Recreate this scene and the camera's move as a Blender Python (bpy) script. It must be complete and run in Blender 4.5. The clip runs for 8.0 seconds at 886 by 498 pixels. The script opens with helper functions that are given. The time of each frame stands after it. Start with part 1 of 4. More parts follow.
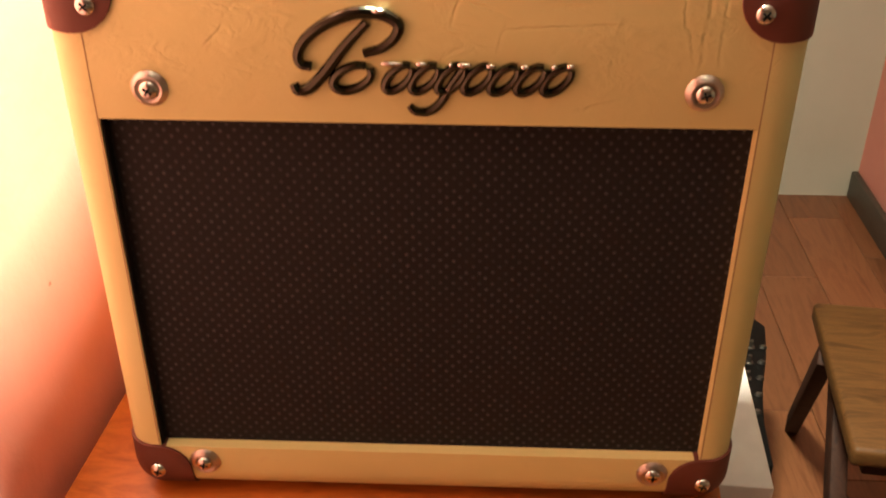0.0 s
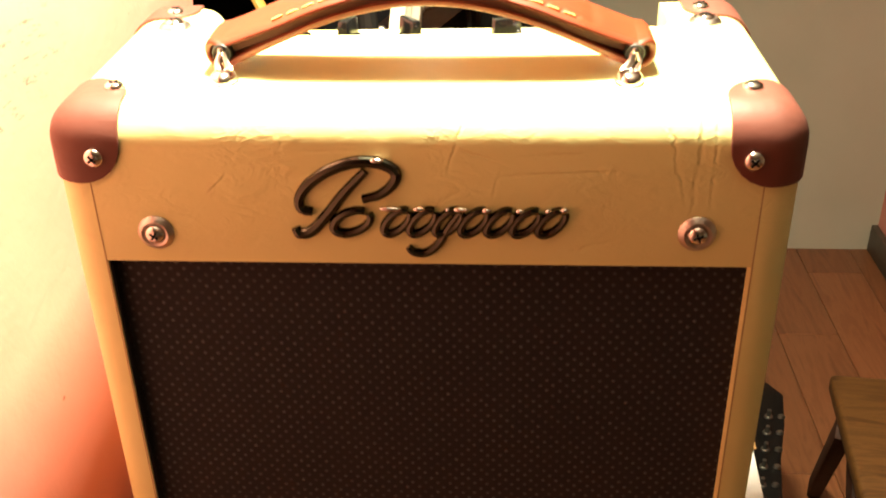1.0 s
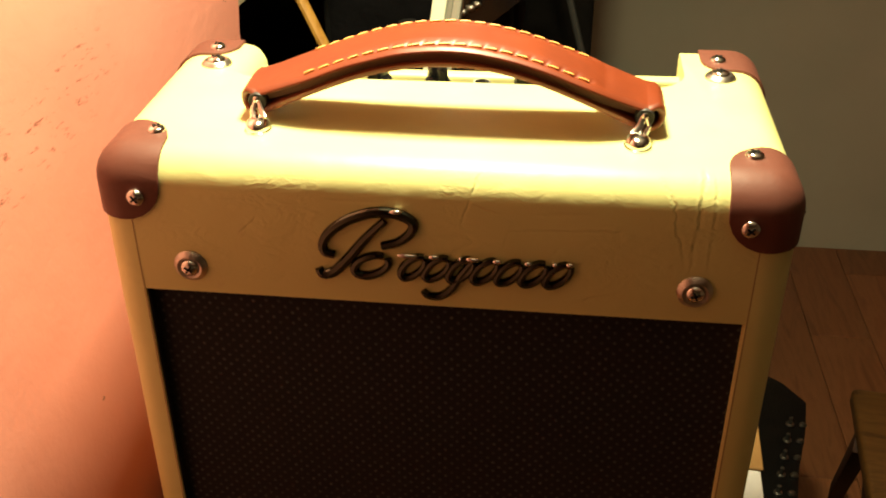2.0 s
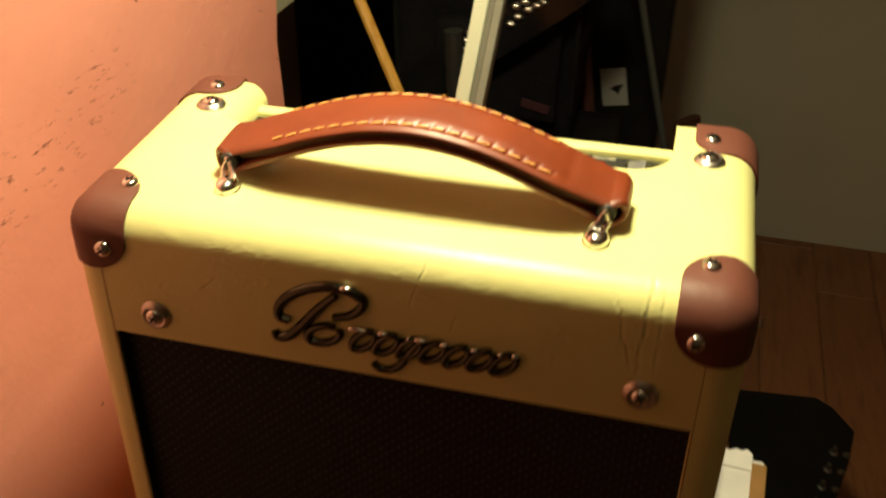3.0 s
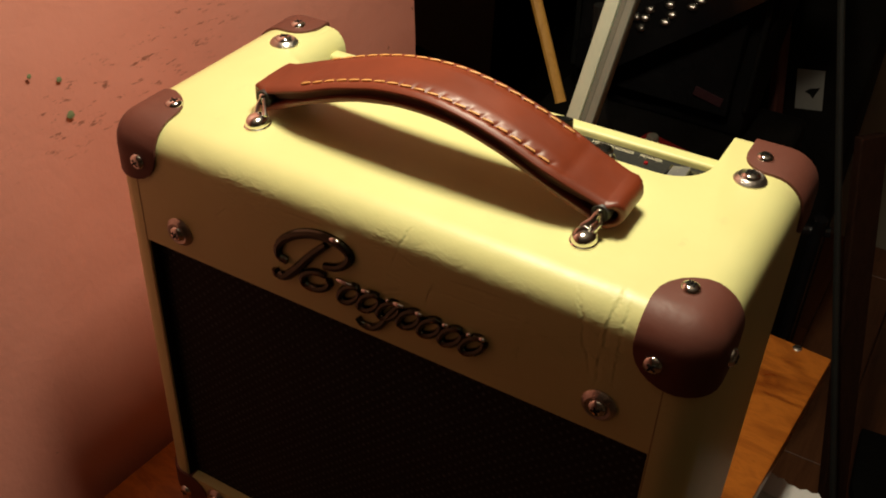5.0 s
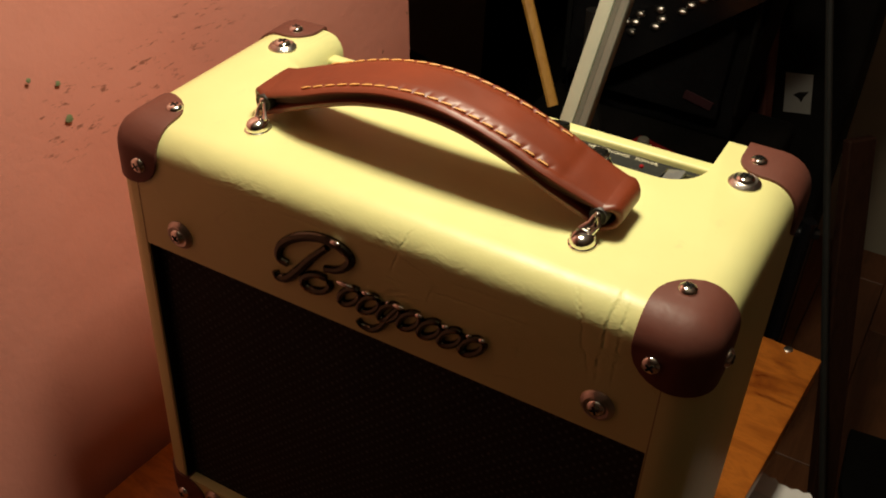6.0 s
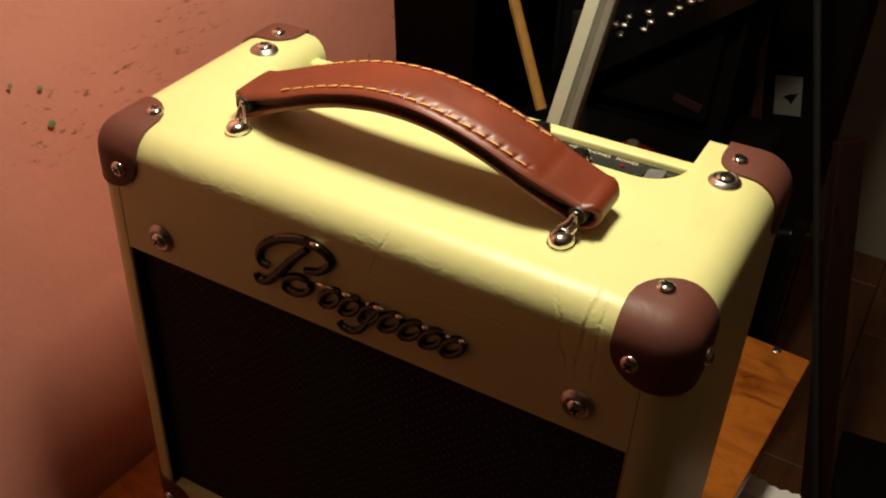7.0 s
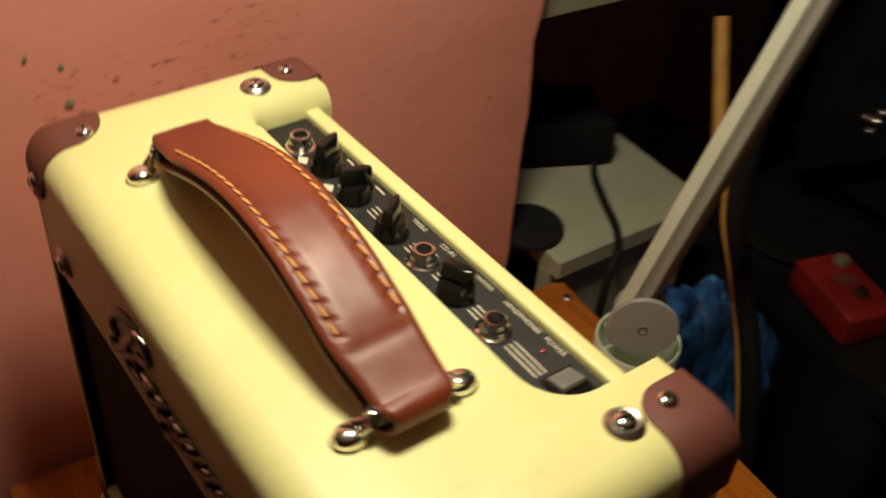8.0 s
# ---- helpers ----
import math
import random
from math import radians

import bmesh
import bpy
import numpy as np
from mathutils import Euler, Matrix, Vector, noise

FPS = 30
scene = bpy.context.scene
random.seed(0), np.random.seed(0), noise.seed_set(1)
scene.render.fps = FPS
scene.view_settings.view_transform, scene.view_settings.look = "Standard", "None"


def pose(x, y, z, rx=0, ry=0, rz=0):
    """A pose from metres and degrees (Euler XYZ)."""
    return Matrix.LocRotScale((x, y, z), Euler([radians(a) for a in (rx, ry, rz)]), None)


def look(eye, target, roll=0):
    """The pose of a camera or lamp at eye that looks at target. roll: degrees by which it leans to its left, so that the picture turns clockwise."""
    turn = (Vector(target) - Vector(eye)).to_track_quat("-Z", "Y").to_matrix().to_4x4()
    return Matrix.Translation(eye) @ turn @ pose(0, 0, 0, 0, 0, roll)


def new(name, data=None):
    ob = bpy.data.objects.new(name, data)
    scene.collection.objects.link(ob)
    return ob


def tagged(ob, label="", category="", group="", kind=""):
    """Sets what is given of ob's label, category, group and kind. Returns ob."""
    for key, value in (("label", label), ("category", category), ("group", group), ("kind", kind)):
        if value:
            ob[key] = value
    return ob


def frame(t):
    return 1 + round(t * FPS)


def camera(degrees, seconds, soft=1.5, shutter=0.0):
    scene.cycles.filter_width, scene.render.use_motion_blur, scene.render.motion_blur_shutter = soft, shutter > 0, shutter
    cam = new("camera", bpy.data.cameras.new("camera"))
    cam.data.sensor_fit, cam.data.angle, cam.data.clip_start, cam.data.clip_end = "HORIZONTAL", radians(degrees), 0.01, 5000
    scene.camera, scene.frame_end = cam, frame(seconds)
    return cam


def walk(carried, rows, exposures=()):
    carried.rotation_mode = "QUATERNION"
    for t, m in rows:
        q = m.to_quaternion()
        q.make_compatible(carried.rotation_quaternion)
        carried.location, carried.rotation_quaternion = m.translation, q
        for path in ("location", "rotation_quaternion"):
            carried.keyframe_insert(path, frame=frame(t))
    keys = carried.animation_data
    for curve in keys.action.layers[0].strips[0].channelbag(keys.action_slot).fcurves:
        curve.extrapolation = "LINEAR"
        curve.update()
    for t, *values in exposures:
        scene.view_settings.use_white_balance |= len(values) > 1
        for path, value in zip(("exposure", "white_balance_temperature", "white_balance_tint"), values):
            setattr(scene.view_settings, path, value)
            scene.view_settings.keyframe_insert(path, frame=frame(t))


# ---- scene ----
cam = camera(46.52, 8.0, soft=1.9, shutter=0.4)
PATH = [
    (0, (0.0269, -0.4667, 0.4755), (-0.0379, 1.2348, -0.5737), 0.06),
    (0.5, (0.0394, -0.4537, 0.5110), (-0.0755, 1.2374, -0.5506), -1.20),
    (1, (0.0392, -0.4495, 0.5248), (-0.0731, 1.2862, -0.4625), -1.25),
    (1.5, (0.0467, -0.4564, 0.5590), (-0.0946, 1.2792, -0.4248), -0.93),
    (1.7, (0.0521, -0.4580, 0.5655), (-0.1155, 1.2658, -0.4347), -0.62),
    (2.8, (0.0996, -0.4409, 0.6269), (-0.2113, 1.1829, -0.4985), 0.41),
    (3, (0.1288, -0.4054, 0.6387), (-0.2580, 1.1965, -0.4945), 0.72),
    (3.5, (0.2015, -0.3208, 0.6553), (-0.5272, 1.1054, -0.5425), 2.55),
    (4, (0.2463, -0.2900, 0.6502), (-0.5684, 1.0309, -0.6114), 3.10),
    (4.5, (0.2437, -0.3248, 0.6520), (-0.5321, 1.0509, -0.5750), 2.34),
    (4.7, (0.2406, -0.3398, 0.6479), (-0.5296, 1.0485, -0.5684), 2.17),
    (5.8, (0.2382, -0.3659, 0.6433), (-0.5176, 1.0486, -0.5518), 3.45),
    (6, (0.2366, -0.3626, 0.6487), (-0.5122, 1.0501, -0.5527), 2.93),
    (6.5, (0.2426, -0.3620, 0.6424), (-0.4762, 1.0662, -0.5592), 3.84),
    (7, (0.2455, -0.3590, 0.6462), (-0.5032, 1.0626, -0.5448), 2.59),
    (7.5, (0.2627, -0.3027, 0.6550), (-0.6529, 0.9954, -0.5602), 1.04),
    (7.7, (0.2844, -0.2381, 0.6575), (-0.7115, 0.9567, -0.5998), 1.60),
    (7.8, (0.3013, -0.1847, 0.6601), (-0.7716, 0.9428, -0.5960), 3.20),
    (7.9, (0.3112, -0.1496, 0.6636), (-0.8108, 0.9356, -0.5869), 4.65),
    (8, (0.3275, -0.1038, 0.6691), (-0.8618, 0.8636, -0.6153), 5.34),
]
EXPOSURES = [(0.0, 2.04, 6100, 5), (1.0, 1.76, 6800, 6), (1.5, 0.95, 7600, -1), (3.0, -0.46, 7700, -4), (3.5, -1.0, 6700, 7), (4.0, -1.4, 6600, 10), (6.5, -1.35, 6600, 10), (7.5, -1.35, 6600, 10), (8.0, -1.5, 6600, 10)]
walk(cam, [(t, look(eye, target, roll)) for t, eye, target, roll in PATH], EXPOSURES)

# ---- world, lamp and exposure ----
world = bpy.data.worlds.new("night_room")
world.use_nodes = True
world.node_tree.nodes["Background"].inputs[0].default_value = (0.9, 0.8, 0.7, 1)
world.node_tree.nodes["Background"].inputs[1].default_value = 0.006
scene.world = world

LAMP = (-0.005, 0.120, 0.90)
lamp_data = bpy.data.lights.new("desk_lamp_light", "AREA")
lamp_data.shape, lamp_data.size, lamp_data.size_y = "RECTANGLE", 0.125, 0.125
lamp_data.energy = 10.6
lamp_data.spread = radians(165)
lamp_data.color = (1.0, 0.905, 0.68)
new("desk_lamp_light", lamp_data).matrix_world = pose(*LAMP)

# added fill: an unseen uplight over the lamp head, bounced off the ceiling
ceiling_fill_data = bpy.data.lights.new("ceiling_fill_light", "AREA")
ceiling_fill_data.shape, ceiling_fill_data.size, ceiling_fill_data.size_y = "RECTANGLE", 0.07, 0.15
ceiling_fill_data.energy = 6.0
ceiling_fill_data.color = (1.0, 0.88, 0.66)
new("ceiling_fill_light", ceiling_fill_data).matrix_world = pose(LAMP[0], LAMP[1], LAMP[2] + 0.046, 180, 0, 0)


# ---- material helpers ----
class Nodes:
    """A short way to write node trees."""

    def __init__(self, name):
        self.mat = bpy.data.materials.new(name)
        self.mat.use_nodes = True
        self.tree = self.mat.node_tree
        self.shader = self.tree.nodes["Principled BSDF"]
        self.coord = self.tree.nodes.new("ShaderNodeTexCoord").outputs["Object"]

    def plug(self, socket, value):
        if isinstance(value, bpy.types.NodeSocket):
            self.tree.links.new(value, socket)
        elif isinstance(value, (tuple, list)) and len(value) == 3 and socket.type == "RGBA":
            socket.default_value = (*value, 1)
        else:
            socket.default_value = value

    def add(self, kind, out=0, **inputs):
        node = self.tree.nodes.new(kind)
        for key, value in inputs.items():
            self.plug(node.inputs[key], value)
        return node.outputs[out]

    def mapped(self, scale=(1, 1, 1), turn=(0, 0, 0), source=None):
        return self.add("ShaderNodeMapping", Vector=source or self.coord, Scale=scale, Rotation=turn)

    def noise(self, scale, detail=4.0, rough=0.55, vector=None, distort=0.0):
        return self.add("ShaderNodeTexNoise", 0, Vector=vector or self.coord, Scale=scale, Detail=detail, Roughness=rough, Distortion=distort)

    def math(self, op, a, b=0.0, c=0.0):
        node = self.tree.nodes.new("ShaderNodeMath")
        node.operation = op
        for socket, value in zip(node.inputs, (a, b, c)):
            self.plug(socket, value)
        return node.outputs[0]

    def ramp(self, value, *stops):
        node = self.tree.nodes.new("ShaderNodeValToRGB")
        el = node.color_ramp.elements
        while len(el) < len(stops):
            el.new(0.5)
        for e, (pos, col) in zip(el, stops):
            e.position = pos
            e.color = (*col, 1) if isinstance(col, tuple) else (col, col, col, 1)
        self.plug(node.inputs[0], value)
        return node.outputs[0]

    def mix(self, fac, a, b):
        node = self.tree.nodes.new("ShaderNodeMix")
        node.data_type = "RGBA"
        self.plug(node.inputs[0], fac)
        self.plug(node.inputs[6], a)
        self.plug(node.inputs[7], b)
        return node.outputs[2]

    def axes(self, source=None):
        node = self.tree.nodes.new("ShaderNodeSeparateXYZ")
        self.plug(node.inputs[0], source or self.coord)
        return node.outputs

    def bump(self, height, distance=0.001, strength=1.0, normal=None):
        node = self.tree.nodes.new("ShaderNodeBump")
        self.plug(node.inputs["Height"], height)
        node.inputs["Distance"].default_value = distance
        node.inputs["Strength"].default_value = strength
        if normal is not None:
            self.plug(node.inputs["Normal"], normal)
        return node.outputs[0]

    def set(self, color=None, rough=None, metal=None, normal=None, **more):
        for key, value in (("Base Color", color), ("Roughness", rough), ("Metallic", metal), ("Normal", normal)):
            if value is not None:
                self.plug(self.shader.inputs[key], value)
        for key, value in more.items():
            self.plug(self.shader.inputs[key.replace("_", " ")], value)
        return self.mat


def simple(name, color, rough=0.5, metal=0.0, vary=0.15, scale=40.0, bump=0.0003, **more):
    """A plain material with uneven colour, gloss and fine relief."""
    n = Nodes(name)
    spots = n.noise(scale, 5)
    fine = n.noise(scale * 8, 3)
    dark = tuple(c * (1 - vary) for c in color)
    light = tuple(min(1, c * (1 + vary)) for c in color)
    col = n.ramp(spots, (0.3, dark), (0.7, light))
    gloss = n.math("MULTIPLY_ADD", fine, 0.5 * rough, 0.75 * rough)
    return n.set(col, gloss, metal, n.bump(fine, bump, 0.6), **more)


def mat_tolex():
    n = Nodes("cream_vinyl_covering")
    x, y, z = n.axes()
    soft = n.noise(9, 4)
    col = n.ramp(soft, (0.3, (0.730, 0.705, 0.31)), (0.7, (0.79, 0.775, 0.365)))
    grime = n.ramp(n.noise(55, 6, 0.65), (0.62, 0.0), (0.80, 0.35))
    col = n.mix(grime, col, (0.62, 0.50, 0.26))
    front = n.math("MULTIPLY", n.math("LESS_THAN", y, 0.055), n.math("GREATER_THAN", z, 0.262))
    # the covering unrolled over the front edge: x across, run upwards and on to the top
    run = n.math("ADD", z, n.math("SUBTRACT", y, 0.002))
    stray = n.math("SUBTRACT", n.noise(75, 5, 0.65), 0.5)
    stray_too = n.math("SUBTRACT", n.noise(240, 3, 0.6), 0.5)

    def crease(x0, r0, x1, r1, sway, width, deep):
        """A wandering wrinkle with one raised and one sunken lip."""
        far = math.hypot(x1 - x0, r1 - r0)
        ax, ar = (x1 - x0) / far, (r1 - r0) / far
        dx, dr = n.math("SUBTRACT", x, x0), n.math("SUBTRACT", run, r0)
        along = n.math("DIVIDE", n.math("MULTIPLY_ADD", dx, ax, n.math("MULTIPLY", dr, ar)), far)
        off = n.math("MULTIPLY_ADD", dx, -ar, n.math("MULTIPLY", dr, ax))
        off = n.math("MULTIPLY_ADD", stray, sway, n.math("MULTIPLY_ADD", stray_too, sway * 0.35, off))
        off = n.math("DIVIDE", off, width)
        lip = n.math("MULTIPLY", n.math("SUBTRACT", off, 0.35), n.math("EXPONENT", n.math("MULTIPLY", n.math("MULTIPLY", off, off), -1.0)))
        ends = n.ramp(n.math("ABSOLUTE", n.math("SUBTRACT", along, 0.5)), (0.30, deep), (0.52, 0.0))
        return n.math("MULTIPLY", lip, ends)

    deep = None
    for args in (
        (0.129, 0.292, 0.113, 0.348, 0.006, 0.0012, 0.7), (0.131, 0.284, 0.134, 0.362, 0.0055, 0.0014, 0.9), (0.141, 0.290, 0.139, 0.352, 0.005, 0.0012, 0.7),
        (0.034, 0.296, 0.039, 0.314, 0.004, 0.0010, 0.4), (0.012, 0.308, 0.022, 0.346, 0.005, 0.0012, 0.6),
        (0.033, 0.3085, 0.099, 0.3125, 0.006, 0.0011, 0.8), (0.018, 0.3235, 0.044, 0.3140, 0.005, 0.0011, 0.8), (0.046, 0.3190, 0.087, 0.3215, 0.006, 0.0012, 0.6),
        (0.072, 0.2665, 0.096, 0.2745, 0.004, 0.0011, 0.6), (-0.107, 0.298, -0.096, 0.310, 0.003, 0.0010, 0.5), (-0.062, 0.3225, -0.024, 0.3215, 0.006, 0.0012, 0.6),
    ):
        one = crease(*args)
        deep = one if deep is None else n.math("ADD", deep, one)
    deep = n.math("MULTIPLY", deep, n.math("MULTIPLY", front, n.ramp(n.noise(110, 2), (0.36, 0.25), (0.52, 1.0))))
    grain = n.noise(700, 3)
    # shallow crumples all over the upper front, finest below the edge
    upper = n.ramp(z, (0.266, 0.35), (0.300, 1.0), (0.326, 1.0), (0.336, 0.1))
    crumple = n.math("ABSOLUTE", n.math("SUBTRACT", n.noise(1, 4, 0.6, n.mapped((52, 52, 84), (0, 0.35, 0)), 0.5), 0.5))
    crumple = n.math("MINIMUM", n.math("MULTIPLY", crumple, 3.6), 0.6)
    patch = n.ramp(n.noise(30, 3), (0.42, 0.10), (0.60, 0.85))
    lumps = n.math("MULTIPLY", n.math("MULTIPLY", crumple, patch), n.math("MULTIPLY", upper, front))
    bulge = n.math("ADD", n.noise(40, 2), n.math("MULTIPLY", lumps, 1.5))
    normal = n.bump(deep, 0.0006, 0.85, n.bump(bulge, 0.0010, 0.55, n.bump(grain, 0.00015, 0.4)))
    return n.set(col, n.math("MULTIPLY_ADD", n.noise(120, 3), 0.15, 0.33), 0.0, normal)


def mat_grille():
    n = Nodes("dark_woven_grille_cloth")
    spin = n.mapped((1, 1, 1), (0, radians(45), 0))
    vor = n.tree.nodes.new("ShaderNodeTexVoronoi")
    vor.inputs["Randomness"].default_value = 0.12
    vor.inputs["Scale"].default_value = 195
    sep = n.axes(spin)
    comb = n.add("ShaderNodeCombineXYZ", X=sep[0], Y=sep[2], Z=0.0)
    n.plug(vor.inputs["Vector"], comb)
    vor.voronoi_dimensions = "2D"
    dots = n.ramp(vor.outputs["Distance"], (0.08, 1.0), (0.30, 0.0))
    dots = n.math("MULTIPLY", dots, n.ramp(n.noise(140, 3), (0.34, 0.35), (0.62, 1.0)))
    threads = n.noise(1, 2, 0.5, n.mapped((900, 900, 90)))
    col = n.mix(n.math("MULTIPLY", dots, 0.8), (0.0165, 0.0165, 0.0172), (0.085, 0.092, 0.100))
    col = n.mix(n.math("MULTIPLY", threads, 0.25), col, (0.024, 0.024, 0.026))
    return n.set(col, 0.8, 0.0, n.bump(dots, 0.0006, 0.8), Specular_IOR_Level=0.25)


def mat_wall(name, a, b, marks=True):
    n = Nodes(name)
    big = n.noise(3.5, 4)
    col = n.ramp(big, (0.3, a), (0.7, b))
    if marks:
        x, y, z = n.axes()
        # dry dragged streaks where something scraped along the paint
        line = n.math("SUBTRACT", n.math("SUBTRACT", z, 0.289), n.math("MULTIPLY", n.math("SUBTRACT", y, 0.115), 0.24))
        band = n.ramp(n.math("ABSOLUTE", line), (0.016, 1.0), (0.036, 0.0))
        along = n.ramp(n.math("ABSOLUTE", n.math("SUBTRACT", y, 0.12)), (0.07, 1.0), (0.12, 0.0))
        drag = n.ramp(n.noise(1, 5, 0.7, n.mapped((62, 62, 230), (-0.24, 0, 0))), (0.585, 0.0), (0.65, 1.0))
        streak = n.math("MULTIPLY", n.math("MULTIPLY", band, along), drag)
        col = n.mix(n.math("MULTIPLY", streak, 0.75), col, (0.16, 0.06, 0.035))
        specks = n.ramp(n.noise(70, 2), (0.765, 0.0), (0.79, 0.8))
        col = n.mix(specks, col, (0.25, 0.10, 0.06))
    normal = n.bump(n.noise(14, 5, 0.6), 0.003, 0.5, n.bump(n.noise(160, 4), 0.0006, 0.5))
    return n.set(col, n.math("MULTIPLY_ADD", n.noise(60), 0.2, 0.42), 0.0, normal)


def mat_wood(name, dark, light, stretch, rough=0.35, scale=14.0, random_tone=0.0, gloss=0.5):
    """Wood with its grain along the axis that stretch makes long."""
    n = Nodes(name)
    place = n.mapped(stretch)
    if random_tone:
        info = n.tree.nodes.new("ShaderNodeObjectInfo")
        shift = n.add("ShaderNodeCombineXYZ", X=n.math("MULTIPLY", info.outputs["Random"], 40.0), Y=0.0, Z=0.0)
        node = n.tree.nodes.new("ShaderNodeVectorMath")
        n.plug(node.inputs[0], place)
        n.plug(node.inputs[1], shift)
        place = node.outputs[0]
    rings = n.noise(scale, 6, 0.6, place, 1.2)
    pores = n.noise(scale * 14, 3, 0.6, place)
    col = n.ramp(rings, (0.30, dark), (0.50, light), (0.62, tuple(0.5 * (a + b) for a, b in zip(dark, light))), (0.75, light))
    col = n.mix(n.math("MULTIPLY", n.ramp(pores, (0.55, 0.0), (0.7, 1.0)), 0.35), col, dark)
    if random_tone:
        hsv = n.tree.nodes.new("ShaderNodeHueSaturation")
        n.plug(hsv.inputs["Color"], col)
        n.plug(hsv.inputs["Value"], n.math("MULTIPLY_ADD", info.outputs["Random"], random_tone, 1 - random_tone / 2))
        col = hsv.outputs[0]
    return n.set(col, n.math("MULTIPLY_ADD", rings, 0.15, rough - 0.07), 0.0, n.bump(pores, 0.0003, 0.5), Specular_IOR_Level=gloss)


def mat_leather():
    n = Nodes("brown_leather")
    cells = n.tree.nodes.new("ShaderNodeTexVoronoi")
    cells.inputs["Scale"].default_value = 900
    n.plug(cells.inputs["Vector"], n.coord)
    col = n.ramp(n.noise(30, 4), (0.3, (0.150, 0.027, 0.0095)), (0.7, (0.200, 0.036, 0.012)))
    normal = n.bump(cells.outputs["Distance"], 0.0001, 0.12, n.bump(n.noise(60, 2), 0.0006, 0.22))
    return n.set(col, n.math("MULTIPLY_ADD", n.noise(90), 0.10, 0.36), 0.0, normal, Specular_IOR_Level=0.5)


def mat_film():
    n = Nodes("blue_plastic_film")
    streak = n.noise(1, 4, 0.6, n.mapped((55, 55, 14), (0.5, 0.35, 0)), 0.6)
    # the palest streaks are highlights on the folds, put into the colour
    col = n.ramp(streak, (0.38, (0.004, 0.012, 0.040)), (0.52, (0.018, 0.085, 0.24)), (0.64, (0.03, 0.13, 0.33)), (0.72, (0.26, 0.34, 0.42)))
    return n.set(col, 0.5, 0.0, n.bump(streak, 0.003, 0.5), Specular_IOR_Level=0.3)


TOLEX = mat_tolex()
GRILLE = mat_grille()
PINK = mat_wall("pink_plaster", (0.66, 0.255, 0.195), (0.74, 0.305, 0.240))
PINK_PLAIN = mat_wall("pink_plaster_plain", (0.66, 0.255, 0.195), (0.74, 0.305, 0.240), False)
OFFWHITE = mat_wall("offwhite_paint", (0.44, 0.42, 0.33), (0.50, 0.475, 0.38), False)
CEIL = mat_wall("white_ceiling_paint", (0.74, 0.72, 0.66), (0.8, 0.78, 0.72), False)
LEATHER = mat_leather()
LEATHER_EDGE = simple("dark_leather_edge", (0.115, 0.050, 0.030), 0.85)
LINING = simple("dark_strap_lining", (0.035, 0.030, 0.028), 0.5)
THREAD = simple("golden_thread", (0.78, 0.40, 0.12), 0.5, scale=300)
CORNER = simple("brown_corner_plastic", (0.132, 0.040, 0.027), 0.58, vary=0.10, scale=25, bump=0.0002)
CHROME = simple("polished_chrome", (0.80, 0.78, 0.74), 0.09, 1.0, vary=0.04, scale=60, bump=0.00005)
MOUNT = simple("bright_chrome", (0.84, 0.82, 0.77), 0.13, 1.0, vary=0.05, scale=60, bump=0.00005)
TUNER = simple("dark_nickel", (0.22, 0.21, 0.19), 0.35, 1.0, vary=0.1, scale=90)
NICKEL = simple("dull_nickel", (0.60, 0.55, 0.50), 0.30, 1.0, vary=0.10, scale=90)
SLOT = simple("dark_screw_recess", (0.010, 0.009, 0.008), 0.7, Specular_IOR_Level=0.2)
BADGE = simple("smoked_chrome_badge", (0.092, 0.094, 0.072), 0.12, 1.0, vary=0.05, scale=80, bump=0.00004)
PANEL = simple("black_panel_paint", (0.013, 0.014, 0.0135), 0.5)
KNOB = simple("black_knob_plastic", (0.007, 0.007, 0.007), 0.13, vary=0.1)
PRINT = simple("cream_panel_print", (0.66, 0.62, 0.46), 0.6)
SEAM = simple("brown_seam_shadow_line", (0.42, 0.32, 0.15), 0.7)
SWITCH = simple("grey_switch_plastic", (0.17, 0.17, 0.165), 0.25)
LED = simple("red_indicator_lens", (0.25, 0.01, 0.015), 0.2)
RUBBER = simple("black_rubber", (0.012, 0.0115, 0.011), 0.7, Specular_IOR_Level=0.15)
TABLE = mat_wood("orange_varnished_wood", (0.20, 0.046, 0.006), (0.46, 0.140, 0.018), (1.1, 4.0, 4.0), 0.30, 7.0)
PLANK = mat_wood("laminate_floor", (0.135, 0.046, 0.018), (0.225, 0.088, 0.037), (7.0, 0.8, 7.0), 0.38, 5.0, 0.35)
STOOL = mat_wood("worn_stool_wood", (0.036, 0.014, 0.004), (0.088, 0.038, 0.010), (1.0, 7.0, 7.0), 0.55, 8.0, gloss=0.2)
DARKWOOD = mat_wood("dark_stained_wood", (0.016, 0.007, 0.005), (0.042, 0.017, 0.010), (5.0, 5.0, 0.7), 0.62, 9.0, gloss=0.15)
REDWOOD = mat_wood("reddish_brown_wood", (0.080, 0.026, 0.021), (0.13, 0.046, 0.036), (5.0, 5.0, 0.7), 0.4, 9.0)
YELLOWWOOD = mat_wood("yellow_pine", (0.48, 0.22, 0.04), (0.62, 0.32, 0.07), (6.0, 6.0, 0.6), 0.45, 9.0)
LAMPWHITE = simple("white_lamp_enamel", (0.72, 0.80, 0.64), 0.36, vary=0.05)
# grey fittings; on the arm's channel the grey stands for its shade
LAMPGREY = simple("lamp_grey_and_channel_shade", (0.19, 0.20, 0.165), 0.4, vary=0.06)
RODGREY = simple("dark_grey_rod_paint", (0.026, 0.026, 0.024), 0.6)
